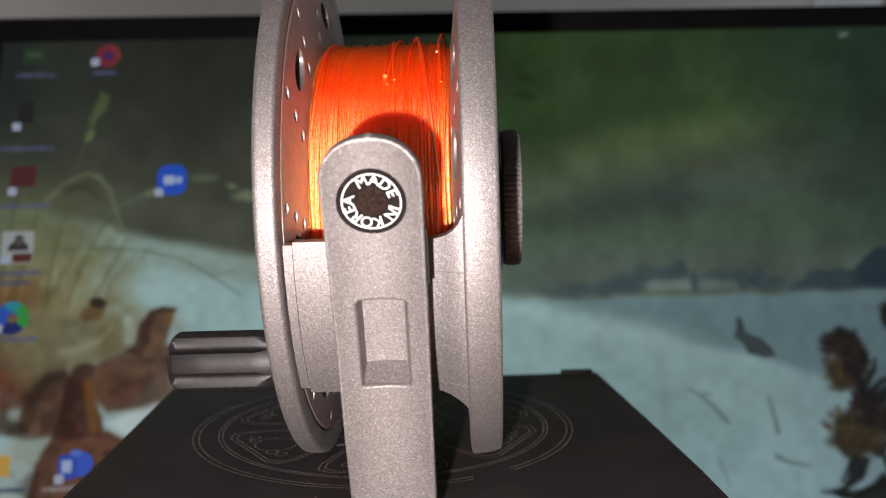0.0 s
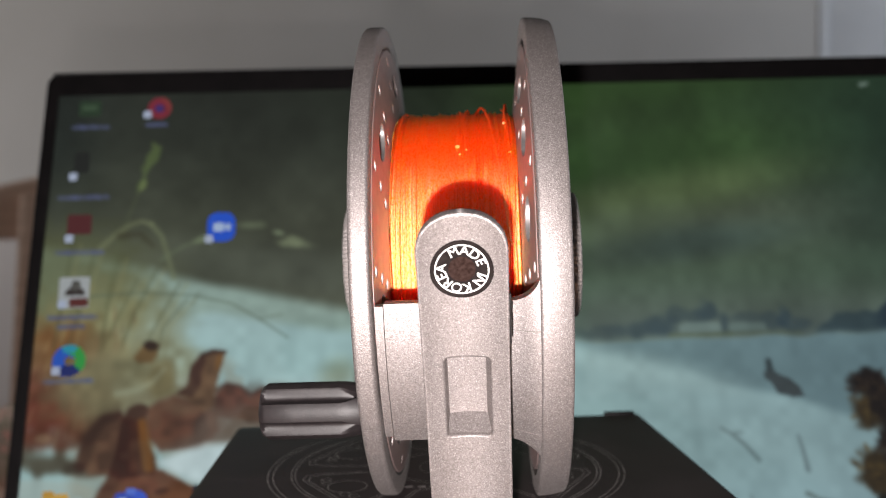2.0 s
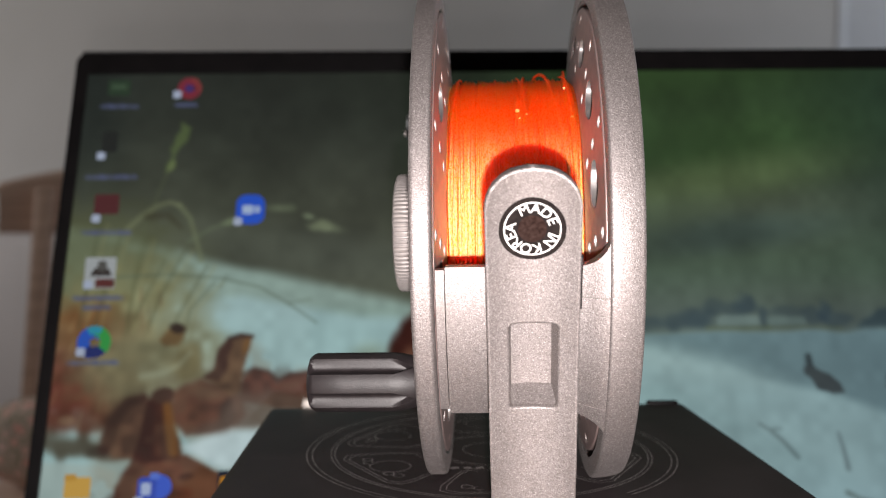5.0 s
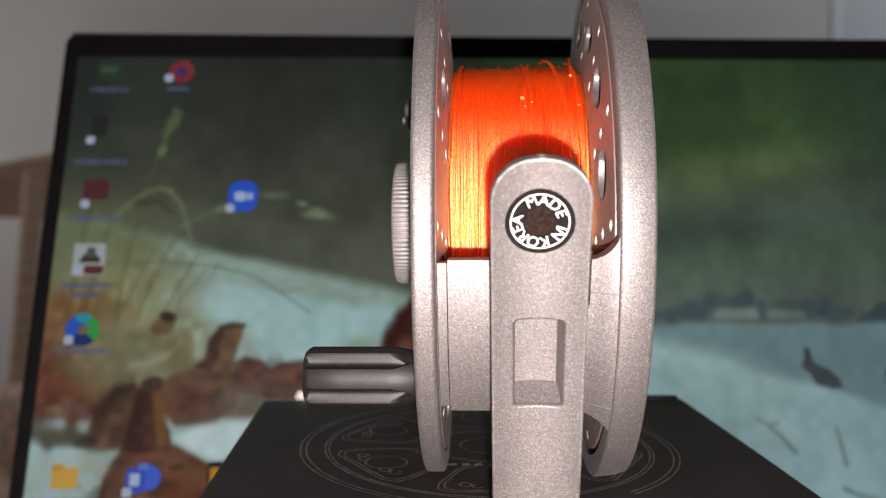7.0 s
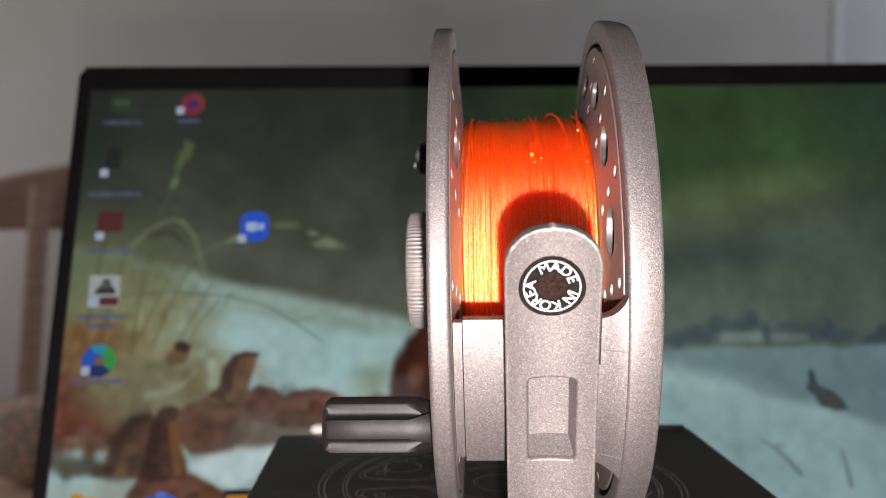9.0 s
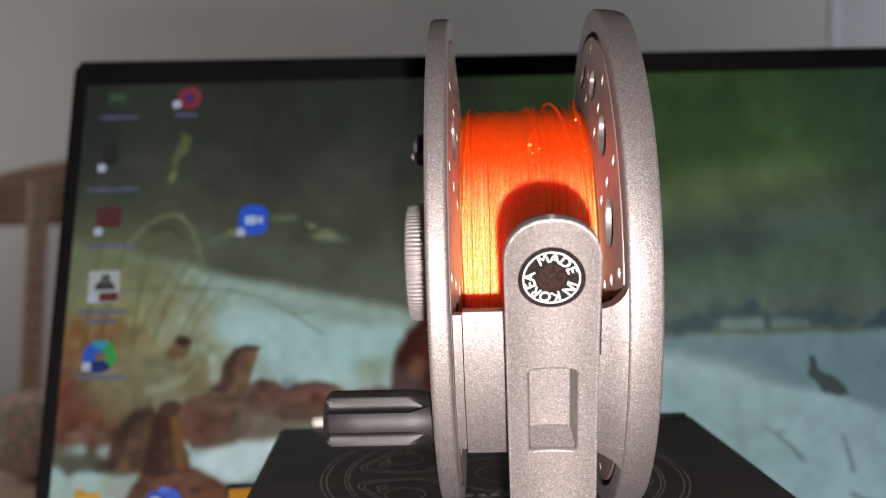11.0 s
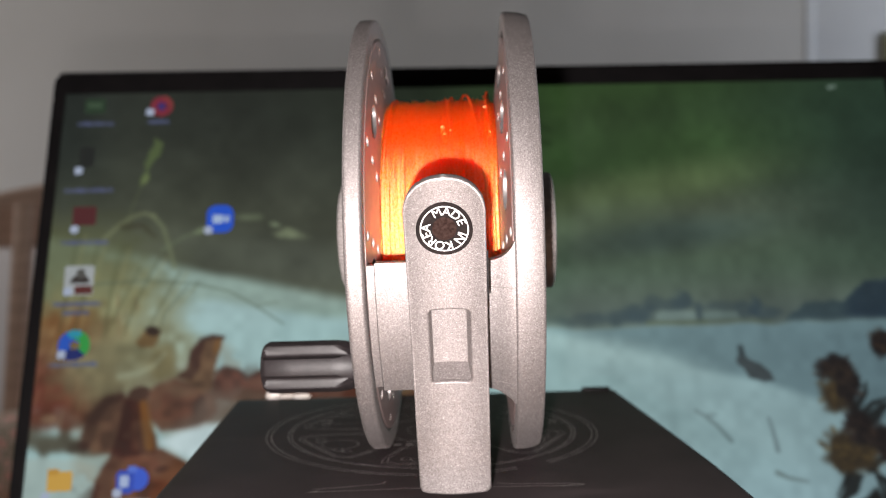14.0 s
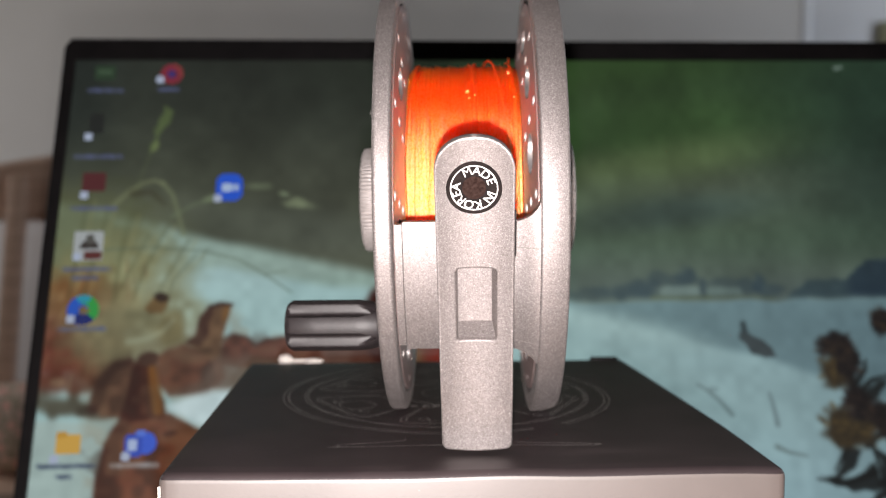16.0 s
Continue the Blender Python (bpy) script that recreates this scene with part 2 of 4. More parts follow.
def tube(points, r, sides=6):
    """A round strand along points."""
    bm = bmesh.new()
    rings = []
    for i, p in enumerate(points):
        p = Vector(p)
        d = (Vector(points[min(i + 1, len(points) - 1)]) - Vector(points[max(i - 1, 0)])).normalized()
        u = d.orthogonal().normalized() if not rings else (last - d * last.dot(d)).normalized()
        last = u
        w = d.cross(u)
        rings.append([bm.verts.new(p + r * (u * math.cos(2 * math.pi * k / sides) + w * math.sin(2 * math.pi * k / sides))) for k in range(sides)])
    for a, b in zip(rings, rings[1:]):
        for k in range(sides):
            bm.faces.new((a[k], a[(k + 1) % sides], b[(k + 1) % sides], b[k]))
    bm.faces.new(rings[0][::-1])
    bm.faces.new(rings[-1])
    return bm


# ---- the room ----
FLOOR_Z, TABLE_Z, DECK_Z, BOX_Z = -0.792, -0.042, -0.020, 0.075


def setting(name, bm, material, label):
    ob = new(name, finish(bm, name, material))
    return tagged(ob, label, name.split("_")[0], "", "structure")


setting("floor", block((4.2, 4.5, 0.05), (0, 0.15, FLOOR_Z - 0.025)), FLOORWOOD, "brown wooden floor of the room")
setting("ceiling", block((4.2, 4.5, 0.05), (0, 0.15, FLOOR_Z + 2.525)), LOWBOUNCE, "plain grey ceiling out of view, darkened to cut bounced light")
setting("wall_north", block((4.2, 0.1, 2.5), (0, 2.35, FLOOR_Z + 1.25)), WALLPAINT, "plain grey painted wall behind the laptop")
setting("wall_south", block((4.2, 0.1, 2.5), (0, -2.05, FLOOR_Z + 1.25)), LOWBOUNCE, "plain grey painted wall")
# side walls out of view, with openings made up for the added lamps
for side, name in ((1, "wall_east"), (-1, "wall_west")):
    wall = bmesh.new()
    for size, at in (((0.1, 2.70, 2.5), (2.05, -0.70, 1.25)), ((0.1, 0.45, 2.5), (2.05, 2.075, 1.25)), ((0.1, 1.2, 0.9), (2.05, 1.25, 0.45)), ((0.1, 1.2, 0.4), (2.05, 1.25, 2.3))):
        b = block(size, (at[0] * side, at[1], FLOOR_Z + at[2]))
        me = bpy.data.meshes.new("tmp")
        b.to_mesh(me)
        b.free()
        wall.from_mesh(me)
        bpy.data.meshes.remove(me)
    setting(name, wall, LOWBOUNCE, "unseen grey side wall with an opening made for an added lamp")
door = thing("door_1", pose(1.335, 2.318, FLOOR_Z), "pale blue-white flush door set in the grey wall", "door", "structure")
part("door_leaf", block((0.42, 0.03, 2.02), (0.0, -0.006, 1.01), 0.004), DOORPAINT, door)
part("door_frame", block((0.03, 0.036, 2.06), (-0.225, -0.006, 1.03), 0.003), DOORPAINT, door)
panel = part("wall_panel", block((0.20, 0.02, 0.9), (1.402, 2.285, 0.15), 0.004), OLIVE, None)
tagged(panel, "olive-beige hanging on the pale door", "wall hanging")

# ---- table ----
table = thing("table", pose(0.05, -0.07, FLOOR_Z), "brown wooden table under the laptop", "table")
part("tabletop", block((1.5, 0.86, 0.03), (0, 0, TABLE_Z - FLOOR_Z - 0.015), 0.004), TABLEWOOD, table)
for sx in (-0.68, 0.68):
    for sy in (-0.36, 0.36):
        part("leg", block((0.06, 0.06, TABLE_Z - FLOOR_Z - 0.03), (sx, sy, (TABLE_Z - FLOOR_Z - 0.03) / 2), 0.004), TABLEWOOD, table)


# ---- chair behind the table ----
def chair(m):
    c = thing("dining_chair", m, "brown wooden chair with a spindle back", "chair")
    top = 0.947
    part("seat", block((0.44, 0.42, 0.035), (0, -0.02, 0.445), 0.01), OAK, c)
    for sx in (-0.19, 0.19):
        part("leg", block((0.038, 0.038, 0.43), (sx, -0.19, 0.215), 0.005), OAK, c)
        part("leg", block((0.038, 0.04, 0.43), (sx, 0.17, 0.215), 0.005), OAK, c)
        post = block((0.030, 0.03, top - 0.46), (0, 0.215, (top + 0.46) / 2), 0.006)
        for v in post.verts:
            v.co.x += sx * (1.08 - 0.22 * (v.co.z - 0.46) / (top - 0.46))
        part("back_post", post, OAK, c)
    rail = bmesh.new()
    cols = []
    for i in range(25):
        s = i / 24 * 2 - 1
        y, up = 0.225 + 0.03 * (1 - s * s), 0.036 * (1 - s * s)
        cols.append([rail.verts.new((s * 0.245, y + dy, top + dz + up * (dz > -0.01))) for dy, dz in ((-0.011, -0.078), (-0.013, 0.0), (-0.006, 0.008), (0.008, 0.008), (0.013, 0.0), (0.011, -0.078))])
    for a, b in zip(cols, cols[1:]):
        for k in range(6):
            rail.faces.new((a[k], a[(k + 1) % 6], b[(k + 1) % 6], b[k]))
    rail.faces.new(cols[0])
    rail.faces.new(cols[-1])
    part("top_rail", rail, OAK, c)
    part("lower_rail", block((0.38, 0.02, 0.05), (0, 0.222, 0.56), 0.004), OAK, c)
    for i in range(7):
        x = (i - 3) * 0.040
        part("spindle", tube([(x, 0.222, 0.58), (x, 0.226, 0.74), (x, 0.236, 0.885)], 0.0085, 10), OAK, c)
    return c


chair(pose(-0.485, 1.27, FLOOR_Z))
cushion = thing("cushion", pose(-0.505, 1.36, FLOOR_Z + 0.4625, -8, 0, 0), "pink and green floral cushion leaning on the chair back", "cushion")
cb = bmesh.new()
bmesh.ops.create_uvsphere(cb, u_segments=32, v_segments=16, radius=1)
for v in cb.verts:
    sx, sy, sz = v.co
    f = lambda a: math.copysign(abs(a) ** 0.55, a)
    v.co = (0.20 * f(sx), 0.06 * sy, 0.075 + 0.075 * f(sz))
part("cover", cb, FLORAL, cushion)
# white discs imitate the torch's glints on the fabric
for x, z in ((-0.15, 0.11), (-0.145, 0.098), (-0.165, 0.105), (-0.17, 0.12), (-0.12, 0.09)):
    part("sequin", lathe([(-0.001, 0.0), (-0.001, 0.003), (0.001, 0.003), (0.001, 0.0)], 12), WHITECARD, cushion).matrix_basis = pose(x, -0.052, z, 0, 0, 90)

# ---- made-up low cabinet: gives the pale strip between the chair's spindles ----
cabinet = thing("cabinet", pose(-1.0, 2.08, FLOOR_Z), "made-up pale pinkish-white cabinet that brightens the strip behind the chair", "cabinet")
part("body", block((0.78, 0.40, 0.86), (0, 0, 0.43), 0.004), CABINETPAINT, cabinet)
part("top", block((0.80, 0.42, 0.03), (0, 0, 0.876), 0.005), CABINETPAINT, cabinet)
for sx in (-0.195, 0.195):
    part("door", block((0.375, 0.018, 0.78), (sx, -0.209, 0.45), 0.004), CABINETPAINT, cabinet)

# ---- laptop ----
laptop = thing("laptop", pose(0.0285, 0.16, TABLE_Z), "open black laptop with a wintry painting on its screen", "laptop")
base_h = DECK_Z - TABLE_Z
part("base", block((0.356, 0.236, base_h - 0.003), (0, -0.122, (base_h + 0.003) / 2), 0.005), SHELL, laptop)
for sx in (-0.14, 0.14):
    for sy in (-0.03, -0.215):
        part("rubber_foot", lathe([(0, 0), (0, 0.006), (0.0032, 0.007), (0.0032, 0)], 20), BLACK, laptop).matrix_basis = pose(sx, sy, 0, 0, -90, 0)
part("hinge", lathe([(-0.14, 0), (-0.14, 0.006), (0.14, 0.006), (0.14, 0)], 20), BLACK, laptop).matrix_basis = pose(0, -0.006, base_h + 0.002)

# screen plane: origin at the middle of the picture's upper edge, x right, y up the lid, z towards the viewer
TILT, ROLL = 19.38, 0.7
LID = laptop.matrix_world.inverted() @ Matrix.Translation((0.0285, 0.2212, 0.180)) @ pose(0, 0, 0, 90 - TILT, 0, 0) @ pose(0, 0, 0, 0, 0, ROLL)
SW, SH = 0.335, 0.1885


def screw_free_lid():
    shell = part("lid_shell", block((SW + 0.0110, SH + 0.028, 0.005), (0, -SH / 2 - 0.0035, -0.0042), 0.0015), SHELL, laptop)
    shell.matrix_basis = LID
    # bezel skewed and widened towards the hinge to fit the camera's view
    inner = [(-SW / 2 - 0.0010, -0.0009), (-SW / 2 - 0.0044, -SH), (SW / 2, -SH), (SW / 2, 0.0006)]
    outer = rounded(-SW / 2 - 0.0068, -SH - 0.018, SW / 2 + 0.0068, 0.0083, 0.0040, 8)
    outer = [(x - 0.0030 * (0.0083 - y) / SH * (x < 0) + 0.0013 * (x < 0), y + (0.0014 * (x / SW) - 0.0001) * (y > -0.1)) for x, y in outer]
    loops = [outer, inner]
    bez = part("bezel", outline_plate(loops, 0.0022, "bezel", BEZEL, 0.0004), None, laptop, "matt black plastic bezel")
    bez.matrix_basis = LID @ pose(0, 0, 0.0003)


screw_free_lid()


# the picture on the screen, painted on a fine mesh in millimetres: u to the right, v down
def value_noise(h, w, cell, seed):
    g = np.random.RandomState(seed).rand(int(h / cell) + 3, int(w / cell) + 3)
    y, x = np.mgrid[0:h, 0:w] / cell
    i, j = y.astype(int), x.astype(int)
    a, b = y - i, x - j
    a, b = a * a * (3 - 2 * a), b * b * (3 - 2 * b)
    return (g[i, j] * (1 - b) + g[i, j + 1] * b) * (1 - a) + (g[i + 1, j] * (1 - b) + g[i + 1, j + 1] * b) * a


PW, PH = 479, 270
U, V = np.meshgrid(np.linspace(-5.2, 335, PW), np.linspace(-0.9, 188.5, PH))
ROUGH1, ROUGH2, ROUGH3 = (value_noise(PH, PW, c, s) - 0.5 for c, s in ((48, 1), (15, 2), (5, 3)))
picture = np.zeros((PH, PW, 3))


def step(a, b, x):
    t = np.clip((x - a) / (b - a), 0, 1)
    return t * t * (3 - 2 * t)


def lay(mask, color):
    """Lays a colour over the picture where the mask is 1."""
    picture[:] = picture + (np.array(color, float) - picture) * np.clip(mask, 0, 1)[..., None]


def dab(u, v, ru, rv, turn=0.0, soft=0.35, rag=0.0):
    a = math.radians(turn)
    x, y = (U - u) * math.cos(a) + (V - v) * math.sin(a), -(U - u) * math.sin(a) + (V - v) * math.cos(a)
    d = np.sqrt((x / ru) ** 2 + (y / rv) ** 2) + rag * (ROUGH2 * 0.6 + ROUGH3)
    return 1 - step(1 - soft, 1 + soft, d)


def stroke(points, w0, w1=None, soft=0.8):
    best = np.full(U.shape, 1e9)
    w1 = w0 if w1 is None else w1
    n = len(points) - 1
    for k, ((a, b), (c, d)) in enumerate(zip(points, points[1:])):
        l2 = (c - a) ** 2 + (d - b) ** 2
        t = np.clip(((U - a) * (c - a) + (V - b) * (d - b)) / l2, 0, 1)
        w = w0 + (w1 - w0) * (k + t) / n
        best = np.minimum(best, np.hypot(U - a - t * (c - a), V - b - t * (d - b)) - w / 2)
    return 1 - step(-soft, soft, best)


def below(points, soft):
    us, vs = zip(*points)
    return step(-soft, soft, V + 2 * ROUGH2 - np.interp(U, us, vs))


def shape(points, soft=0.7, rag=0.0):
    """A filled outline with a soft edge."""
    inside = np.zeros(U.shape, bool)
    dist = np.full(U.shape, 1e9)
    for (a, b), (c, d) in zip(points, points[1:] + points[:1]):
        cross = ((b > V) != (d > V)) & (U < (c - a) * (V - b) / ((d - b) or 1e-9) + a)
        inside ^= cross
        t = np.clip(((U - a) * (c - a) + (V - b) * (d - b)) / ((c - a) ** 2 + (d - b) ** 2), 0, 1)
        dist = np.minimum(dist, np.hypot(U - a - t * (c - a), V - b - t * (d - b)))
    return 1 - step(-soft, soft, np.where(inside, -dist, dist) + rag * ROUGH3 * 2)


def paint_picture():
    lay(np.ones_like(U), (45, 49, 44))
    lay(step(5, 75, V), (72, 76, 64))
    lay((1 - step(0, 25, U)) * (1 - step(20, 60, V)) * 0.6, (38, 44, 42))
    east = step(110, 205, U)
    lay(east * (1 - step(0, 60, V)), (54, 76, 44))
    lay(east * dab(292, 20, 62, 24, -3, 0.8) * 0.7, (40, 55, 40))
    lay(east * dab(215, 32, 70, 14, -6, 0.7), (56, 78, 48))
    lay(east * step(35, 85, V), (80, 98, 82))
    lay(east * dab(225, 47, 55, 8, -10, 0.9) * 0.75, (88, 104, 70))
    lay(east * dab(200, 62, 30, 8, -10, 0.9) * 0.6, (92, 108, 86))
    lay(east * dab(238, 66, 34, 6, -6, 0.8) * 0.7, (60, 74, 70))
    lay(east * step(74, 100, V) * 0.85, (98, 110, 104))
    lay(east * step(250, 335, U) * (1 - step(55, 102, V)) * 0.7, (38, 54, 48))
    lay(step(60, 120, U) * (1 - step(120, 210, U)) * (1 - step(0, 50, V)) * 0.6, (42, 48, 40))
    lay(dab(88, 72, 46, 9, 8, 0.7) * 0.6, (84, 90, 80))
    picture[:] *= (1 + 0.20 * ROUGH1 + 0.12 * ROUGH2)[..., None]
    lay(stroke([(187, 17), (192, 20)], 2.5, 1.5, 1.2) * 0.5, (34, 48, 30))
    lay(stroke([(186, 25), (192, 26)], 2.5, 1.5, 1.2) * 0.5, (34, 48, 30))
    # far trees, houses and hill on the skyline
    for u, v, a, b, k in ((200, 99.6, 14, 2.2, 0.35), (215, 98.6, 9, 2.8, 0.5), (221, 97.6, 5, 3.4, 0.6), (226.6, 93.6, 3.4, 2.6, 0.5), (234, 94.4, 4, 2.4, 0.5), (238.4, 92.6, 3.6, 3.0, 0.8), (244.4, 96.6, 1.6, 3.2, 0.6), (251, 95.2, 6, 1.6, 0.4), (262.4, 96.6, 3, 2.6, 0.5), (266.6, 95.8, 2.0, 3.0, 0.8), (271, 98.4, 4, 2.2, 0.5)):
        lay(dab(u, v, a, b, 0, 0.6, 0.8) * k, (62, 78, 84))
    hill = shape([(274, 102.5), (279.5, 99.4), (283, 96.6), (286, 95.2), (294, 94.6), (302, 94.1), (305, 91.6), (308, 89), (313, 87), (319, 86), (327, 86.5), (335, 88), (335, 102.5)], 1.2, 1.0)
    lay(hill * 0.85, (58, 74, 78))
    lay(hill * step(298, 306, U) * 0.8, (44, 58, 68))
    lay(shape([(227.5, 97.4), (230, 96.2), (242.6, 96.6), (243.0, 100), (227.6, 100)], 0.8) * 0.85, (116, 134, 128))
    lay(shape([(245.6, 97.6), (248, 96.8), (259.2, 97.2), (259.6, 100), (245.8, 100)], 0.8) * 0.75, (106, 124, 118))
    lay(stroke([(224, 101.0), (236, 101.2), (246, 101.0)], 1.7) * 0.65, (88, 98, 74))
    lay(stroke([(246, 101.2), (257, 101.0), (272, 101.4)], 1.5) * 0.55, (84, 94, 74))
    # snow
    lay(below([(-6, 60), (20, 66), (46, 73.4), (58, 76.6), (82, 82), (109, 88.6), (140, 96.4), (185, 102.4), (335, 102.3)], 3.0), (132, 152, 144))
    lay(step(150, 185, U) * below([(0, 102.4), (335, 102.4)], 0.8), (112, 136, 138))
    lay(below([(0, 95), (60, 88), (110, 96), (184, 103.4), (219, 112.4), (242, 118.4), (272, 127), (300, 137), (335, 152)], 2.5), (148, 174, 174))
    lay(step(140, 186, V) * 0.55, (156, 184, 190))
    lay(dab(208, 111, 34, 4.5, 14, 0.9) * 0.7, (166, 192, 190))
    lay(step(262, 335, U) * step(102, 112, V) * 0.55, (104, 128, 134))
    picture[:] *= (1 + 0.05 * ROUGH1 * step(95, 110, V))[..., None]
    # dry grass and leaf litter
    lay(dab(4, 76, 34, 20, 0, 0.55, 0.3) * 0.75, (88, 92, 64))
    lay(dab(22, 92, 24, 17, 10, 0.6, 0.4) * 0.65, (128, 124, 88))
    lay(dab(20, 102, 14, 12, 0, 0.6, 0.5) * 0.55, (118, 106, 70))
    lay(dab(0, 99, 15, 9, 0, 0.6, 0.4) * 0.8, (112, 80, 48))
    lay(dab(16, 121, 11, 11, 0, 0.6, 0.5) * 0.75, (122, 88, 55))
    lay(dab(1, 120, 14, 12, 0, 0.5, 0.4) * 0.9, (108, 54, 44))
    lay(dab(-1, 113, 8, 5, 0, 0.6, 0.5) * 0.5, (86, 44, 36))
    lay(dab(11, 112, 17, 20, 0, 0.6, 0.5) * 0.4, (104, 62, 40))
    lay(dab(6, 130, 12, 4, 4, 0.6, 0.6) * 0.7, (92, 56, 42))
    lay(dab(5, 138, 17, 3.8, 8, 0.6, 0.8) * 0.85, (72, 65, 52))
    lay(dab(17, 141, 8, 2.6, 8, 0.6, 0.8) * 0.6, (60, 52, 44))
    lay(dab(3, 129.6, 2.6, 1.6, 0, 0.6) * 0.7, (142, 118, 94))
    for i in range(60):
        a = (i * 0.618034) % 1
        x, y = -4 + 38 * a, 88 + 44 * ((i * 0.7548777) % 1)
        lay(stroke([(x, y), (x + 1.6 - 2.4 * a, y - 4.5)], 1.1, 0.5, 0.8) * 0.22, ((70, 52, 36), (150, 140, 100), (92, 48, 34))[i % 3])
    # stalks
    lay(shape([(35.4, 21.5), (38.0, 23), (36.8, 29), (34.2, 33), (32.6, 39), (30.4, 40.4), (31.4, 33), (33.2, 26)], 0.9, 1.2) * 0.7, (90, 106, 66))
    lay(dab(32.2, 38, 1.0, 2.2, 20, 0.5) * 0.6, (112, 124, 84))
    lay(stroke([(31, 40), (28, 49), (24, 62), (21, 84)], 0.8, 0.6) * 0.45, (86, 94, 68))
    lay(stroke([(18, 62), (23.5, 56.6), (28.5, 53.2), (32.5, 52.0), (36, 53.2)], 1.9, 1.6, 0.9) * 0.6, (112, 118, 90))
    lay(stroke([(36, 53.2), (40, 58), (42.5, 65.5), (45, 74)], 2.0, 1.4, 0.9) * 0.58, (110, 118, 90))
    lay(stroke([(25, 57.5), (32, 56.8), (37, 61.5)], 2.4, 1.0, 1.4) * 0.5, (54, 50, 38))
    lay(stroke([(40, 67), (48, 62), (55, 59.5), (64, 55)], 1.0, 0.8, 0.9) * 0.55, (96, 108, 84))
    lay(dab(55, 59.5, 3.4, 1.3, -15, 0.6) * 0.7, (110, 122, 96))
    lay(dab(72, 54.5, 4.6, 1.6, 0, 0.7, 0.9) * 0.5, (112, 124, 98))
    lay(dab(82.8, 57.8, 2.0, 1.1, 20, 0.6, 0.8) * 0.6, (126, 140, 112))
    lay(dab(89, 62.0, 4.4, 1.9, 12, 0.6, 1.0) * 0.6, (136, 148, 116))
    lay(stroke([(12, 80), (34, 79), (52, 80.5), (66, 84), (76, 90), (86, 97)], 0.8, 0.5) * 0.6, (82, 94, 80))
    lay(stroke([(54, 80), (52, 84)], 0.7, 0.5) * 0.5, (82, 94, 80))
    lay(stroke([(76, 90), (84, 88.5)], 0.7, 0.5) * 0.4, (82, 94, 80))
    for a, b, c, d, e, g in ((16, 112, 24, 92, 32, 74), (26, 104, 31, 88, 39, 70), (33, 108, 38, 94, 47, 76), (8, 104, 12, 84, 16, 64), (20, 100, 22, 84, 25, 66), (40, 104, 42, 92, 50, 82), (4, 98, 6, 80, 8, 60)):
        lay(stroke([(a, b), (c, d), (e, g)], 1.0, 0.5) * 0.45, (70, 74, 50))
        lay(stroke([(a + 2.5, b), (c + 2, d), (e + 3, g)], 0.8, 0.5) * 0.4, (136, 134, 96))
    # plain brown rounded shapes on the snow
    lay(dab(29, 112, 24, 13, 0, 0.5, 0.3) * 0.85, (142, 138, 106))
    lay(dab(40, 104, 13, 9, 0, 0.7, 0.4) * 0.45, (134, 134, 104))
    lay(dab(42, 111, 6, 6, 0, 0.6, 0.5) * 0.6, (128, 116, 78))
    lay(stroke([(27, 115), (34, 114), (39, 111.5), (43, 107)], 2.2, 1.4, 1.0) * 0.5, (168, 174, 148))
    lay(shape([(32, 102.4), (35, 98.6), (38, 97.0), (40.8, 98.8), (40.4, 102), (38.6, 104.6), (34, 104.4)], 0.9, 0.3), (120, 98, 66))
    lay(dab(38, 98.4, 2.7, 1.8, 15, 0.4), (54, 42, 36))
    # far birds in a row
    lay(shape([(61, 124), (61, 115.4), (65, 112.6), (70, 113.8), (73, 117.4), (77.6, 114.8), (83, 114), (91, 115.6), (97, 119), (98, 128), (84, 127), (72, 126)], 1.0, 0.5), (106, 68, 56))
    lay(stroke([(61, 115), (65, 112.8), (70, 114), (73, 117)], 1.6, 1.6, 0.9) * 0.7, (74, 50, 43))
    lay(stroke([(73.6, 117), (78, 115), (84, 114.2), (90, 115.8)], 1.6, 1.4, 0.9) * 0.7, (78, 52, 45))
    lay(dab(67, 118.6, 4, 3, 10, 0.6, 0.5) * 0.6, (128, 88, 76))
    lay(dab(81, 119.4, 5, 3, 5, 0.6, 0.5) * 0.5, (126, 86, 74))
    lay(shape([(37, 121), (42, 118), (47, 116.6), (56, 119), (62, 123), (63, 129), (60, 132), (52, 134.8), (43, 135.4), (38.6, 131)], 1.3, 0.5), (110, 74, 59))
    lay(dab(50, 120.6, 7, 2.6, 8, 0.7, 0.5) * 0.6, (128, 104, 84))
    lay(dab(45, 129, 4, 4, 0, 0.6, 0.6) * 0.5, (132, 88, 66))
    lay(dab(57, 127.6, 2.2, 5, 0, 0.5, 0.5) * 0.85, (60, 45, 41))
    lay(shape([(48.2, 115.6), (51.2, 112.9), (52.6, 106.4), (55.6, 102.4), (59.6, 100.8), (64.2, 101.3), (63.6, 104.6), (62.4, 109), (61.2, 114), (60.8, 121), (57.6, 122.6), (53, 119)], 0.8, 0.2), (122, 95, 72))
    lay(shape([(48.2, 115.6), (51.2, 112.9), (52.6, 106.4), (55.6, 102.4), (57.4, 104), (56.0, 109), (55.6, 114.6), (53, 117)], 1.0, 0.3) * 0.9, (72, 48, 42))
    lay(stroke([(56.4, 102.4), (60, 101.2), (64, 101.6)], 1.9, 1.2, 0.7) * 0.85, (60, 42, 38))
    lay(dab(62.0, 105, 1.2, 3.0, 12, 0.5) * 0.7, (138, 98, 52))
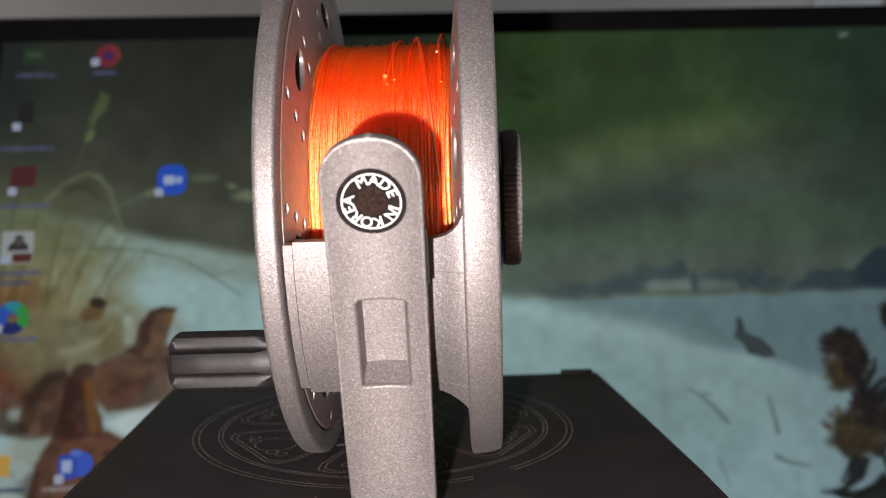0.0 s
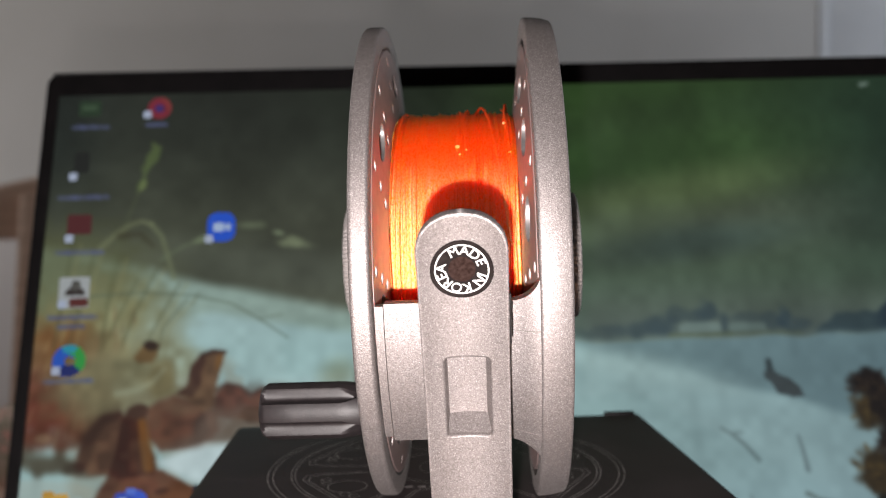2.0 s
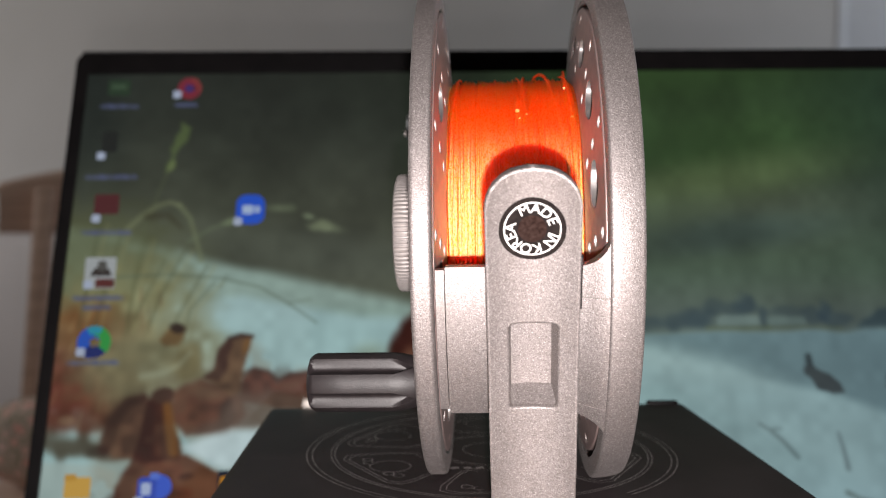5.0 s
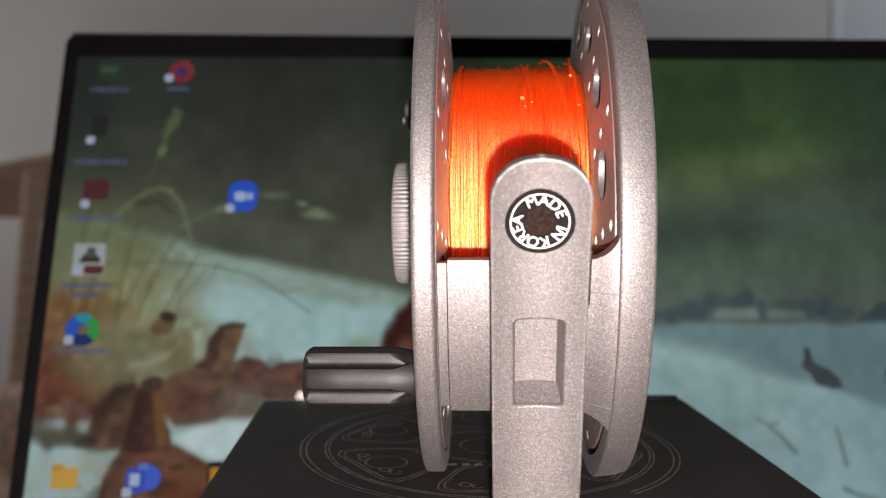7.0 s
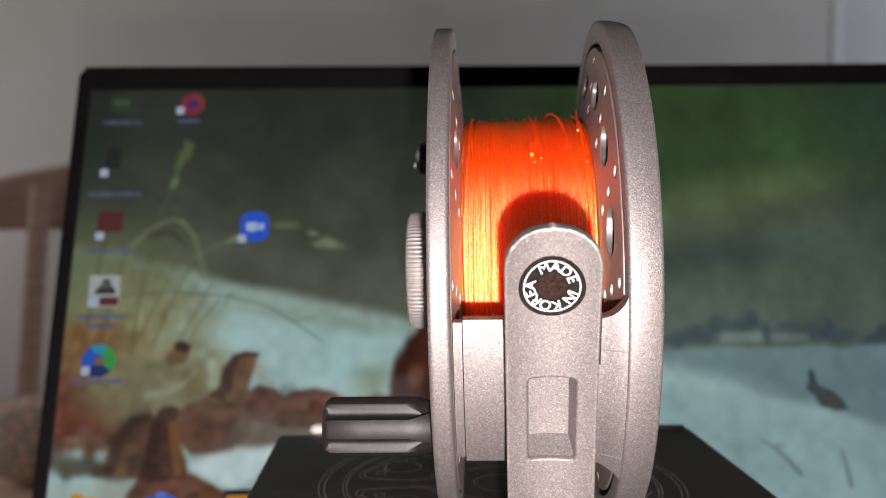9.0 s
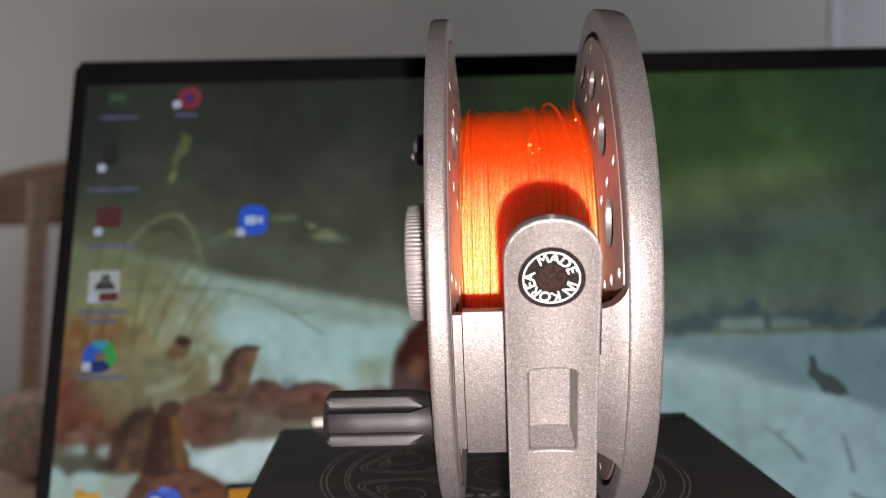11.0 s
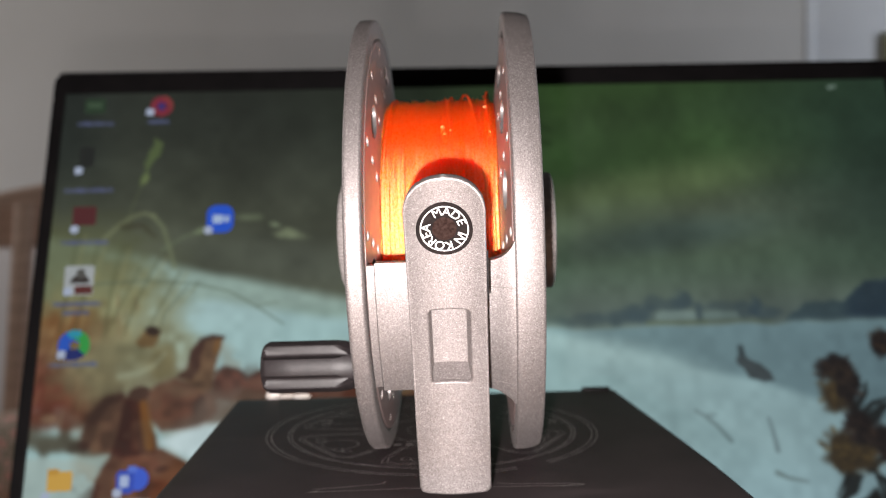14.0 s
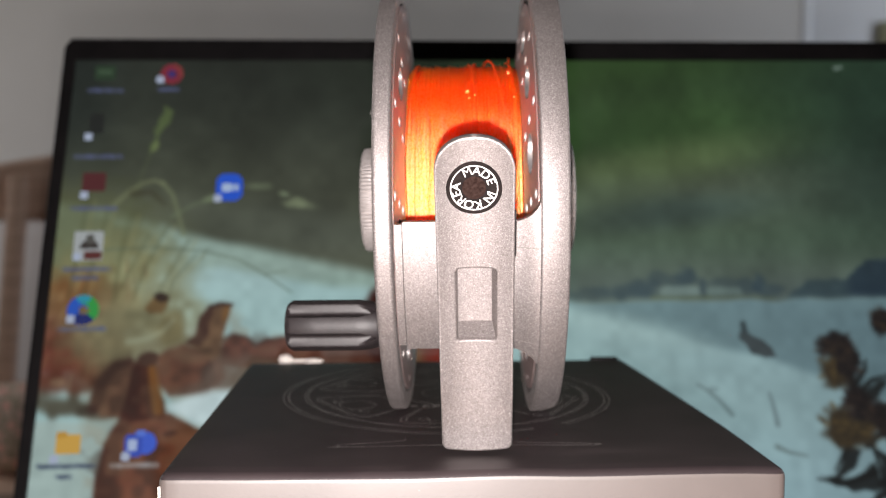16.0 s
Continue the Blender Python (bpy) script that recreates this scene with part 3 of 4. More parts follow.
    # near birds
    lay(shape([(14.8, 136), (18.4, 126.6), (23, 122.4), (28.6, 121.4), (31, 124), (30, 133), (27, 142.6), (19, 142.4)], 1.2, 0.3), (112, 83, 66))
    lay(stroke([(16.4, 139), (18.6, 130), (22.6, 124.4), (28, 122.4)], 4.6, 3.0, 1.4) * 0.85, (70, 47, 40))
    lay(shape([(25.5, 144), (33.9, 141.2), (43.6, 141.4), (48, 143.6), (53, 146.6), (60, 150), (66, 156), (62, 190), (18, 190), (18.4, 164), (20.7, 151.6)], 1.0, 0.3), (106, 66, 50))
    lay(shape([(25.5, 144), (31, 143), (27, 152), (27, 166), (29, 190), (18, 190), (18.4, 164), (20.7, 151.6)], 1.8, 0.5) * 0.8, (70, 45, 37))
    lay(dab(40, 147, 9, 3.6, 12, 0.7, 0.5) * 0.6, (120, 80, 62))
    lay(dab(44, 148.6, 2.4, 1.1, -10, 0.5) * 0.9, (62, 34, 30))
    lay(dab(36, 176, 5, 10, 0, 0.7, 0.6) * 0.5, (124, 84, 68))
    lay(dab(48, 170, 5, 9, 0, 0.7, 0.6) * 0.4, (84, 52, 42))
    lay(shape([(29.4, 123.4), (31.6, 120.2), (34.4, 119), (37, 119.6), (38.4, 121.4), (37.4, 125.4), (38.4, 132), (41.6, 139.6), (41, 143), (34, 143.6), (25.4, 144), (27.6, 135.6)], 0.9, 0.2), (68, 38, 32))
    lay(stroke([(36.2, 125.4), (37.2, 131), (39.4, 140)], 3.0, 4.4, 1.2) * 0.9, (136, 91, 44))
    lay(dab(34.6, 121.4, 3.4, 2.3, -8, 0.45), (60, 38, 34))
    lay(stroke([(33.4, 126), (33.4, 134), (34.4, 141)], 1.8, 2.6, 1.2) * 0.5, (94, 56, 40))
    lay(shape([(-6, 143), (6, 143.6), (15, 144.6), (21, 147), (20, 154), (18, 164), (18, 190), (-6, 190)], 1.4, 0.3) * 0.95, (152, 168, 164))
    wash = shape([(12, 140), (18, 124), (30, 118), (48, 112), (62, 100), (72, 112), (98, 116), (98, 128), (64, 134), (66, 156), (62, 190), (18, 190)], 3.0)
    lay(wash * step(-0.1, 0.35, ROUGH2 + ROUGH3) * 0.30, (116, 98, 76))
    lay(wash * step(0.05, 0.45, -ROUGH2 - ROUGH3) * 0.40, (62, 46, 38))
    lay(shape([(58, 122), (72, 121), (90, 123), (84, 131), (68, 134), (50, 136), (44, 134), (54, 130)], 2.6, 0.8) * 0.8, (116, 98, 86))
    lay(shape([(42, 139), (49.8, 135.6), (58, 133.6), (70, 133.4), (78, 134), (62, 145), (57.6, 147), (53.3, 145.7), (46.5, 142)], 2.0), (182, 198, 200))
    lay(shape([(108, 130), (109.5, 114), (112, 105), (116, 98), (120, 92.6), (124, 90), (129, 89.5), (134, 92), (137.5, 99), (140, 108), (143, 116), (146, 124), (143, 131), (132, 134), (118, 133)], 1.8, 0.8), (60, 34, 30))
    lay(dab(129, 112, 9, 15, -10, 0.6, 0.5) * 0.6, (82, 50, 40))
    lay(dab(119, 110, 3.0, 4, 10, 0.6) * 0.7, (118, 84, 66))
    lay(dab(131, 122, 6, 4, 0, 0.8, 0.5) * 0.8, (120, 106, 80))
    lay(dab(141, 122.5, 6, 4.4, 0, 0.8, 0.5) * 0.85, (116, 50, 42))
    lay(dab(104, 111, 6, 5, -25, 0.9) * 0.5, (112, 114, 84))
    lay(shape([(94, 119), (100, 117), (108, 116.4), (114, 119), (117, 124), (114, 130), (104, 131), (94, 130)], 1.6, 0.6) * 0.9, (88, 58, 48))
    # a small grey shape far off on the snow
    lay(shape([(256.6, 116.4), (258.4, 114), (261, 116.0), (265, 117.8), (268.6, 120.8), (270, 124.4), (266, 124.6), (260.6, 122.8), (258.4, 119)], 0.6, 0.3), (70, 77, 76))
    lay(stroke([(258.8, 115), (258.6, 111.4)], 2.6, 2.2, 0.6), (62, 72, 72))
    lay(dab(258.6, 116.6, 2.2, 2.0, 20, 0.4), (70, 78, 77))
    # twigs in the snow
    lay(stroke([(238.5, 134.5), (242, 136.8), (246, 140.4), (250.5, 146)], 1.0, 1.7) * 0.6, (92, 106, 104))
    lay(stroke([(243, 136.5), (246, 136.2)], 0.9, 0.6) * 0.5, (92, 106, 104))
    lay(stroke([(265.6, 138), (266.6, 143), (267.4, 150)], 0.7, 1.8) * 0.6, (88, 100, 100))
    lay(stroke([(266, 158), (270, 160), (277, 161.6)], 1.8, 0.6) * 0.65, (92, 102, 96))
    lay(stroke([(246, 158), (249, 167)], 0.9, 0.6) * 0.5, (110, 124, 124))
    # thistle heads, leaves and stalks
    rnd = random.Random(11)
    stalk = (33, 34, 30)
    for pts in (((297, 124), (299, 140), (304, 165), (307, 188)), ((300, 150), (292, 160), (287, 167)), ((301, 158), (312, 150), (318, 140)), ((302, 168), (290, 172), (280, 170)), ((304, 176), (294, 184), (284, 186)), ((304, 172), (318, 168)), ((300, 139), (306, 134), (313, 132)), ((304, 182), (316, 187)), ((318, 150), (322, 134), (328, 118)), ((299, 136), (304, 130), (305, 126))):
        lay(stroke(list(pts), 3.0, 0.6, 0.7) * 0.9, stalk)
    for pts in ([(299, 142), (304, 137), (314, 132), (308, 140), (301, 146)], [(303, 146), (312, 142), (320, 144), (313, 149)], [(293, 158), (289, 166), (286, 171), (294, 167), (298, 160)], [(303, 164), (294, 170), (282, 169), (292, 175), (304, 174)], [(304, 160), (312, 164), (322, 176), (320, 188), (306, 188)], [(302, 176), (294, 181), (282, 187), (298, 187)], [(312, 158), (324, 152), (332, 154), (322, 164)]):
        lay(shape(pts, 0.9, 0.9) * 0.9, stalk)
    for u, v, a, b, tone in ((294, 121, 7, 5.2, 0), (292.5, 129.5, 6.2, 6.4, 1), (298, 126, 4.6, 7.6, 0), (292, 150, 7.4, 6.8, 1), (303, 147, 8, 6.2, 0), (298, 153.5, 8.5, 5.2, 1), (299, 142, 6, 4.5, 0), (314, 111.5, 4.5, 4.8, 0), (318, 160, 6, 5, 0), (311, 152, 6, 5, 0)):
        lay(dab(u, v, a * 1.05, b * 1.05, 0, 0.3, 0.5), ((38, 33, 29), (64, 55, 40))[tone])
        for _ in range(34):
            t, q = rnd.uniform(0, 6.28), rnd.uniform(0.1, 1.05)
            x, y = u + a * q * math.cos(t), v + b * q * math.sin(t)
            lay(stroke([(x, y), (x + 1.8 * math.cos(t), y + 1.8 * math.sin(t))], 1.1, 0.5, 0.7) * 0.6, rnd.choice((((58, 46, 38), (32, 28, 27), (50, 42, 36), (76, 62, 46)), ((100, 86, 58), (80, 67, 46), (44, 38, 30), (90, 76, 52)))[tone]))
    # icon captions too small to read
    for u, v, w in ((11.6, 13.9, 13), (37, 13.4, 9), (11.4, 42.0, 19), (11.0, 63.2, 17), (10.6, 87.2, 18), (10.4, 90.6, 10), (10.2, 110.0, 17), (8.9, 159.2, 20), (8.6, 162.8, 6), (33, 159.4, 18)):
        for q in range(int(w / 1.3)):
            x = u - w / 2 + 1.3 * q
            lay(stroke([(x, v + rnd.uniform(-0.2, 0.2)), (x + rnd.uniform(0.5, 1.1), v + 0.2)], 1.5, 1.5, 0.5) * rnd.uniform(0.4, 0.85), ((82, 88, 120), (52, 60, 84), (150, 148, 150))[(v > 155) + (v > 155 and u > 20)])
    lay(stroke([(311, 3), (313.5, 2.4)], 1.8, 1.2, 0.6) * 0.8, (124, 140, 132))
    picture[:] *= (1 + 0.08 * ROUGH3 + 0.05 * ROUGH2)[..., None]
    brown = step(14, 40, picture[..., 0] - picture[..., 2])
    fleck = value_noise(PH, PW, 5, 31) - 0.5 + 0.8 * (value_noise(PH, PW, 12, 37) - 0.5)
    picture[:] *= (1 + 0.16 * fleck * brown - 0.05 * brown * step(95, 110, V))[..., None]
    snow = (1 - brown) * step(88, 104, V)
    picture[:] *= (1 + 0.10 * (value_noise(PH, PW, 16, 41) - 0.5) * snow * 0.4)[..., None]
    picture[..., 2] += (2 + 4 * step(160, 280, U)) * snow
    picture[..., 1] += 2 * snow
    lower = step(92, 112, V)
    picture[:] *= (1 - 0.13 * dab(46, 122, 42, 26, 0, 0.35) * step(4, 24, picture[..., 0] - picture[..., 2]))[..., None]
    picture[:] *= (1 - 0.11 * lower * step(150, 230, U) - 0.02 * lower * (1 - step(60, 100, U)) - 0.09 * step(50, 75, V) * (1 - lower) * step(180, 260, U) - 0.07 * step(88, 100, V) * step(255, 335, U))[..., None]
    picture[:] = (picture - 8) * 1.03


paint_picture()


def screen_mesh():
    verts = np.stack([U / 1000 - SW / 2, -V / 1000, np.zeros_like(U)], -1).reshape(-1, 3)
    i = (np.arange(PH - 1)[:, None] * PW + np.arange(PW - 1)).ravel()
    me = bpy.data.meshes.new("screen")
    me.from_pydata(verts.tolist(), [], np.stack([i, i + PW, i + PW + 1, i + 1], -1).tolist())
    c = np.clip(picture / 255, 0, 1)
    lin = np.where(c > 0.04045, ((c + 0.055) / 1.055) ** 2.4, c / 12.92)
    at = me.color_attributes.new("picture", "FLOAT_COLOR", "POINT")
    at.data.foreach_set("color", np.concatenate([lin.reshape(-1, 3), np.ones((PW * PH, 1))], 1).astype(np.float32).ravel())
    n = Nodes("lit_screen", 0.4)
    n.bsdf.inputs["Specular IOR Level"].default_value = 0.15
    n.bsdf.inputs["Base Color"].default_value = (0.006, 0.006, 0.006, 1)
    a = n.node("ShaderNodeVertexColor")
    a.layer_name = "picture"
    n.link(a.outputs["Color"], n.bsdf.inputs["Emission Color"])
    n.bsdf.inputs["Emission Strength"].default_value = 1.0
    me.materials.append(n.mat)
    return me


screen = part("screen", screen_mesh(), None, laptop, "glowing screen with a snowy landscape painting and desktop icons")
screen.matrix_basis = LID


def icon(shapes, label):
    """A desktop icon of flat coloured pieces: (outline in mm, colour), laid one over another."""
    for k, (pts, col) in enumerate(shapes):
        me = outline_plate([[(u / 1000 - SW / 2, -v / 1000) for u, v in pts]], 0.00004, "icon", glow("icon_colour", srgb(*(0.84 * c for c in col))))
        part("icon", me, None, screen, label if k == 0 else "").matrix_basis = Matrix.Translation((0, 0, 0.00012 + 0.00008 * k))


def shortcut(u, v):
    return (rounded(u - 1.5, v - 1.5, u + 1.5, v + 1.5, 0.6, 3), (176, 188, 212))


def wedge(u, v, r, q, a0, a1):
    return arc(u, v, r, a0, a1, 16) + arc(u, v, q, a1, a0, 16)


icon([(rounded(6.8, 3.2, 15, 9.6, 1, 3), (40, 60, 42)), (rounded(8, 5, 13.6, 7.2, 0.6, 2), (62, 84, 62))], "dark green icon")
icon([(wedge(37.0, 6.8, 4.5, 1.7, 0, 360)[:-1], (128, 40, 56)), (arc(36.9, 6.9, 1.7, 0, 360, 20)[:-1], (62, 44, 110)), (wedge(37.0, 6.8, 4.5, 3.0, -80, 20), (136, 56, 56)), shortcut(32.6, 9.4)], "red and violet round icon")
icon([(rounded(6.4, 24, 12, 32.5, 1, 3), (30, 34, 32)), shortcut(6.4, 33.9)], "almost black icon")
icon([(rounded(5.6, 48.8, 14.4, 56.4, 0.8, 3), (84, 36, 39)), shortcut(6.6, 58.0)], "dull red icon")
icon([(rounded(4.4, 72.5, 15.2, 84.0, 0.6, 3), (172, 178, 180)), (arc(10.2, 79.4, 3.6, 180, 360, 14), (56, 50, 48)), (rounded(8.4, 80.4, 15.0, 83.6, 0.5, 2), (92, 42, 40)), (rounded(8.8, 73.8, 12, 77.5, 1.2, 4), (84, 84, 80)), shortcut(6.0, 82.6)], "white picture icon")
icon([(wedge(9.8, 103.0, 5.8, 1.6, 100, 330), (34, 88, 196)), (wedge(9.8, 103.0, 5.8, 2.2, -95, 40), (48, 158, 70)), (wedge(9.8, 103.0, 5.6, 1.6, 40, 140), (24, 40, 108)), (wedge(9.8, 103.0, 5.7, 3.0, 240, 300), (40, 150, 176)), shortcut(5.6, 106.4)], "blue and green swirl icon")
icon([(rounded(4.2, 148.2, 12.8, 155.0, 0.7, 3), (214, 168, 74)), (rounded(4.2, 147.2, 8.0, 149.4, 0.5, 2), (200, 152, 60)), shortcut(4.0, 156.8)], "yellow folder icon")
icon([(arc(35.4, 151.8, 4.0, 0, 360, 20)[:-1], (50, 92, 214)), (rounded(28.2, 148.6, 34.4, 156.6, 1.6, 4), (40, 76, 190)), (rounded(29.4, 150.4, 32.6, 154.4, 0.5, 2), (176, 194, 230)), (rounded(32.0, 147.2, 35.4, 149.4, 0.8, 3), (84, 120, 222)), shortcut(28.8, 156.4)], "blue icon")
icon([(rounded(54.4, 146.9, 68.0, 159.0, 0.8, 3), (40, 44, 56)), (rounded(55.2, 148.8, 67.2, 158.4, 0.6, 3), (206, 140, 44))], "orange icon with a dark header")
icon([(rounded(56.4, 49.4, 66.6, 60.6, 3.6, 8), (28, 86, 214)), (rounded(58.6, 53.4, 62.6, 56.8, 0.8, 3), (176, 198, 232)), (rounded(63.0, 53.8, 65.0, 56.4, 0.4, 2), (168, 190, 228)), shortcut(57.2, 59.6)], "bright blue camera icon")

# ---- the reel's black box ----
BW = 0.112
box = thing("gift_box", pose(0, BW / 2, BOX_Z), "black card box with a silver line drawing of a reel", "box")
BOX_H = BOX_Z - DECK_Z


def lid_shell():
    """The lid: its long right side bows out a little; its back edge is skewed to fit the camera's view."""
    bm = block((BW, BW, 0.060), (0, 0, -0.030), 0.0017, 4)
    for i in range(-4, 5):
        bmesh.ops.bisect_plane(bm, geom=bm.verts[:] + bm.edges[:] + bm.faces[:], plane_co=(0, 0.0125 * i, 0), plane_no=(0, 1, 0))
    for i in range(-13, 14):
        bmesh.ops.bisect_plane(bm, geom=bm.verts[:] + bm.edges[:] + bm.faces[:], plane_co=(0.004 * i, 0, 0), plane_no=(1, 0, 0))
    for v in bm.verts:
        along = min(1.0, max(0.0, v.co.y / BW + 0.5))
        v.co.x += 0.0016 * max(0.0, v.co.x / BW * 2) * math.sin(math.pi * (0.12 + 0.88 * along) ** 0.6)
        v.co.y += 0.0024 * v.co.x / BW * 2 * along
        v.co.z += 0.0004 * noise.noise((v.co.x * 55, v.co.y * 40, 1.7)) * (1 - along) * (v.co.z > -0.004)
    return bm


lid = part("lid", lid_shell(), CARD, box)
# upright faces take the paler, torch-lit copy of the card
lid.data.materials.append(LITCARD)
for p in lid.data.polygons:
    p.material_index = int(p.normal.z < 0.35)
part("base", block((BW - 0.003, BW - 0.003, BOX_H - 0.0602), (0, 0, -0.0602 - (BOX_H - 0.0602) / 2), 0.0008), CARD, box)
part("flap", block((0.0085, 0.0022, 0.0014), (0.0498, BW / 2 + 0.0008, 0.0001), 0.0005), BEZEL, box)
# irregular white lumps along the lid's back edge
for x, w, h, z in ((-0.0456, 0.0042, 0.0031, 0.0005), (-0.0376, 0.0056, 0.0017, 0.0001)):
    bm = bmesh.new()
    bmesh.ops.create_icosphere(bm, subdivisions=3, radius=1)
    for v in bm.verts:
        k = 1 + 0.22 * noise.noise(v.co * 2.3 + Vector((x * 900, 0, 0)))
        v.co = Vector((v.co.x * w / 2, v.co.y * 0.0012, v.co.z * h / 2)) * k
    part("torn_edge", bm, WHITECARD, box, "small white lump on the lid's back edge").matrix_basis = pose(x, BW / 2 - 0.0004, z)
part("torn_edge", tube([(-0.0450, BW / 2 - 0.0002, 0.0), (-0.041, BW / 2, 0.0002), (-0.0375, BW / 2 - 0.0002, 0.0)], 0.00055), WHITECARD, box)
part("worn_corner", block((0.0005, 0.0005, 0.009), (-BW / 2 + 0.0003, -BW / 2 + 0.0003, -0.0066), 0.0002), WHITECARD, box, "whitened worn box corner")

# silver drawing of a reel on the lid, in millimetres from the lid's middle
LINE_W = 0.00019


def print_line(points, closed=False, width=LINE_W):
    part("printed_line", ribbon([(x / 1000, y / 1000) for x, y in points], width, closed, 0.00006), FOIL, box)


CX, CY = -1.0, 10.0


def polar(r, a):
    return (CX + r * math.cos(radians(a)), CY + r * math.sin(radians(a)))


def pocket(a0, a1, r0, r1, k):
    """A rounded opening between two spokes of the drawn reel."""
    pts = []
    for (r, a), (dr, da) in (((r0, a0), (1, 1)), ((r1, a0), (-1, 1)), ((r1, a1), (-1, -1)), ((r0, a1), (1, -1))):
        kk = min(k, (r1 - r0) / 2)
        d = math.degrees(kk / r)
        ends = [polar(r + dr * kk, a), polar(r, a + da * d)]
        ends = ends if (dr, da) in ((-1, 1), (1, -1)) else ends[::-1]
        mid = polar(r + dr * kk * 0.25, a + da * d * 0.25)
        pts += [ends[0], mid, ends[1]]
    out = []
    for p, q in zip(pts, pts[1:] + pts[:1]):
        out += [(p[0] + (q[0] - p[0]) * i / 3, p[1] + (q[1] - p[1]) * i / 3) for i in range(3)]
    return out


for r in (40.0, 38.8, 34.8, 34.0):
    print_line([polar(r, a) for a in range(0, 360, 4)], True)
for i in range(6):
    a = -90 + 60 * i
    print_line(pocket(a - 24, a + 24, 15, 32.5, 4), True)
    print_line(pocket(a - 22, a + 22, 16.2, 31.4, 3.4), True)
    x, y = polar(25, a)
    print_line(arc(x, y, 4.2, 0, 360, 28)[:-1], True)
    for da in (-14, -9, 9, 14):
        x, y = polar(29 - abs(da) * 0.1, a + da)
        print_line(arc(x, y, 1.1, 0, 360, 12)[:-1], True)
for r in (12.5, 11.6, 6.0):
    print_line([polar(r, a) for a in range(0, 360, 6)], True)
for x, w in ((-9.2, 2.2), (-6.4, 2.0), (-3.9, 2.0), (-1.2, 2.6), (2.0, 2.0), (4.8, 2.4)):
    print_line([(CX + x - 0.2, CY - 14.2), (CX + x + w - 0.6, CY - 13.8)], False, 0.0013)
# drawn foot in front of the drawn reel
print_line([(-28.5, -38.4), (-27.0, -39.2), (-25.0, -38.9), (-24.8, -38.2), (-27, -37.7)], True)
print_line([(-28.5, -38.4), (-26, -37.4), (-14.0, -35.2), (-12.2, -34.6), (-12.0, -33.2)])
print_line([(-26.0, -39.2), (-9.0, -38.4), (-8.0, -37.8)])
print_line([(27.0, -38.6), (25.0, -39.3), (23.6, -38.9), (24.4, -38.2), (26.0, -37.9)], True)
print_line([(27.0, -38.6), (24, -37.7), (12.0, -36.9), (10.0, -36.2)])
print_line([(24.0, -39.2), (9.0, -38.6), (-8.0, -38.4)])


# ---- the fly reel ----
REEL = Matrix.Translation((0.002, 0.0517, 0.1236)) @ pose(0, 0, 0, 0, 0, -5) @ pose(0, 0, 0, 0, -1.2, 0) @ pose(0, 0, 0, 17, 0, 0)
reel = thing("fly_reel", REEL, "champagne-grey metal fly reel standing on a black box", "fishing reel")
XL0, XL1, XR0, XR1 = -0.0167, -0.0132, 0.0138, 0.0193
RL, RR = 0.0478, 0.0485


def ring(x0, x1, r, q, b=0.0005, fall=0.0):
    """A rim with rounded edges, from radius q to r; fall: how far its outer face drops to x1."""
    pts = [(x0, q)]
    pts += [(x0 + b - b * math.cos(t), r - b + b * math.sin(t)) for t in (0, 0.5, 1.05, 1.57)]
    pts += [(x0 + (x1 - x0) * t, r - fall * t * t) for t in (0.3, 0.5, 0.7)]
    pts += [(x1 - b + b * math.sin(t), r - fall - b + b * math.cos(t)) for t in (0, 0.5, 1.05, 1.57)]
    pts += [(x1, q + 0.0004), (x1 - 0.0004, q)]
    return lathe(pts, 192, True)


part("spool_rim", ring(XL0, XL1, RL, 0.0436, 0.0007), PAINT, reel)
part("frame_rim", ring(XR0, XR1, RR, 0.0446, 0.0006, 0.0007), PAINT, reel)
part("frame_back", lathe([(XR1 - 0.0022, 0.0), (XR1 - 0.0022, 0.0448), (XR1 - 0.0004, 0.0448), (XR1 - 0.0004, 0.0)], 128), PAINT, reel)


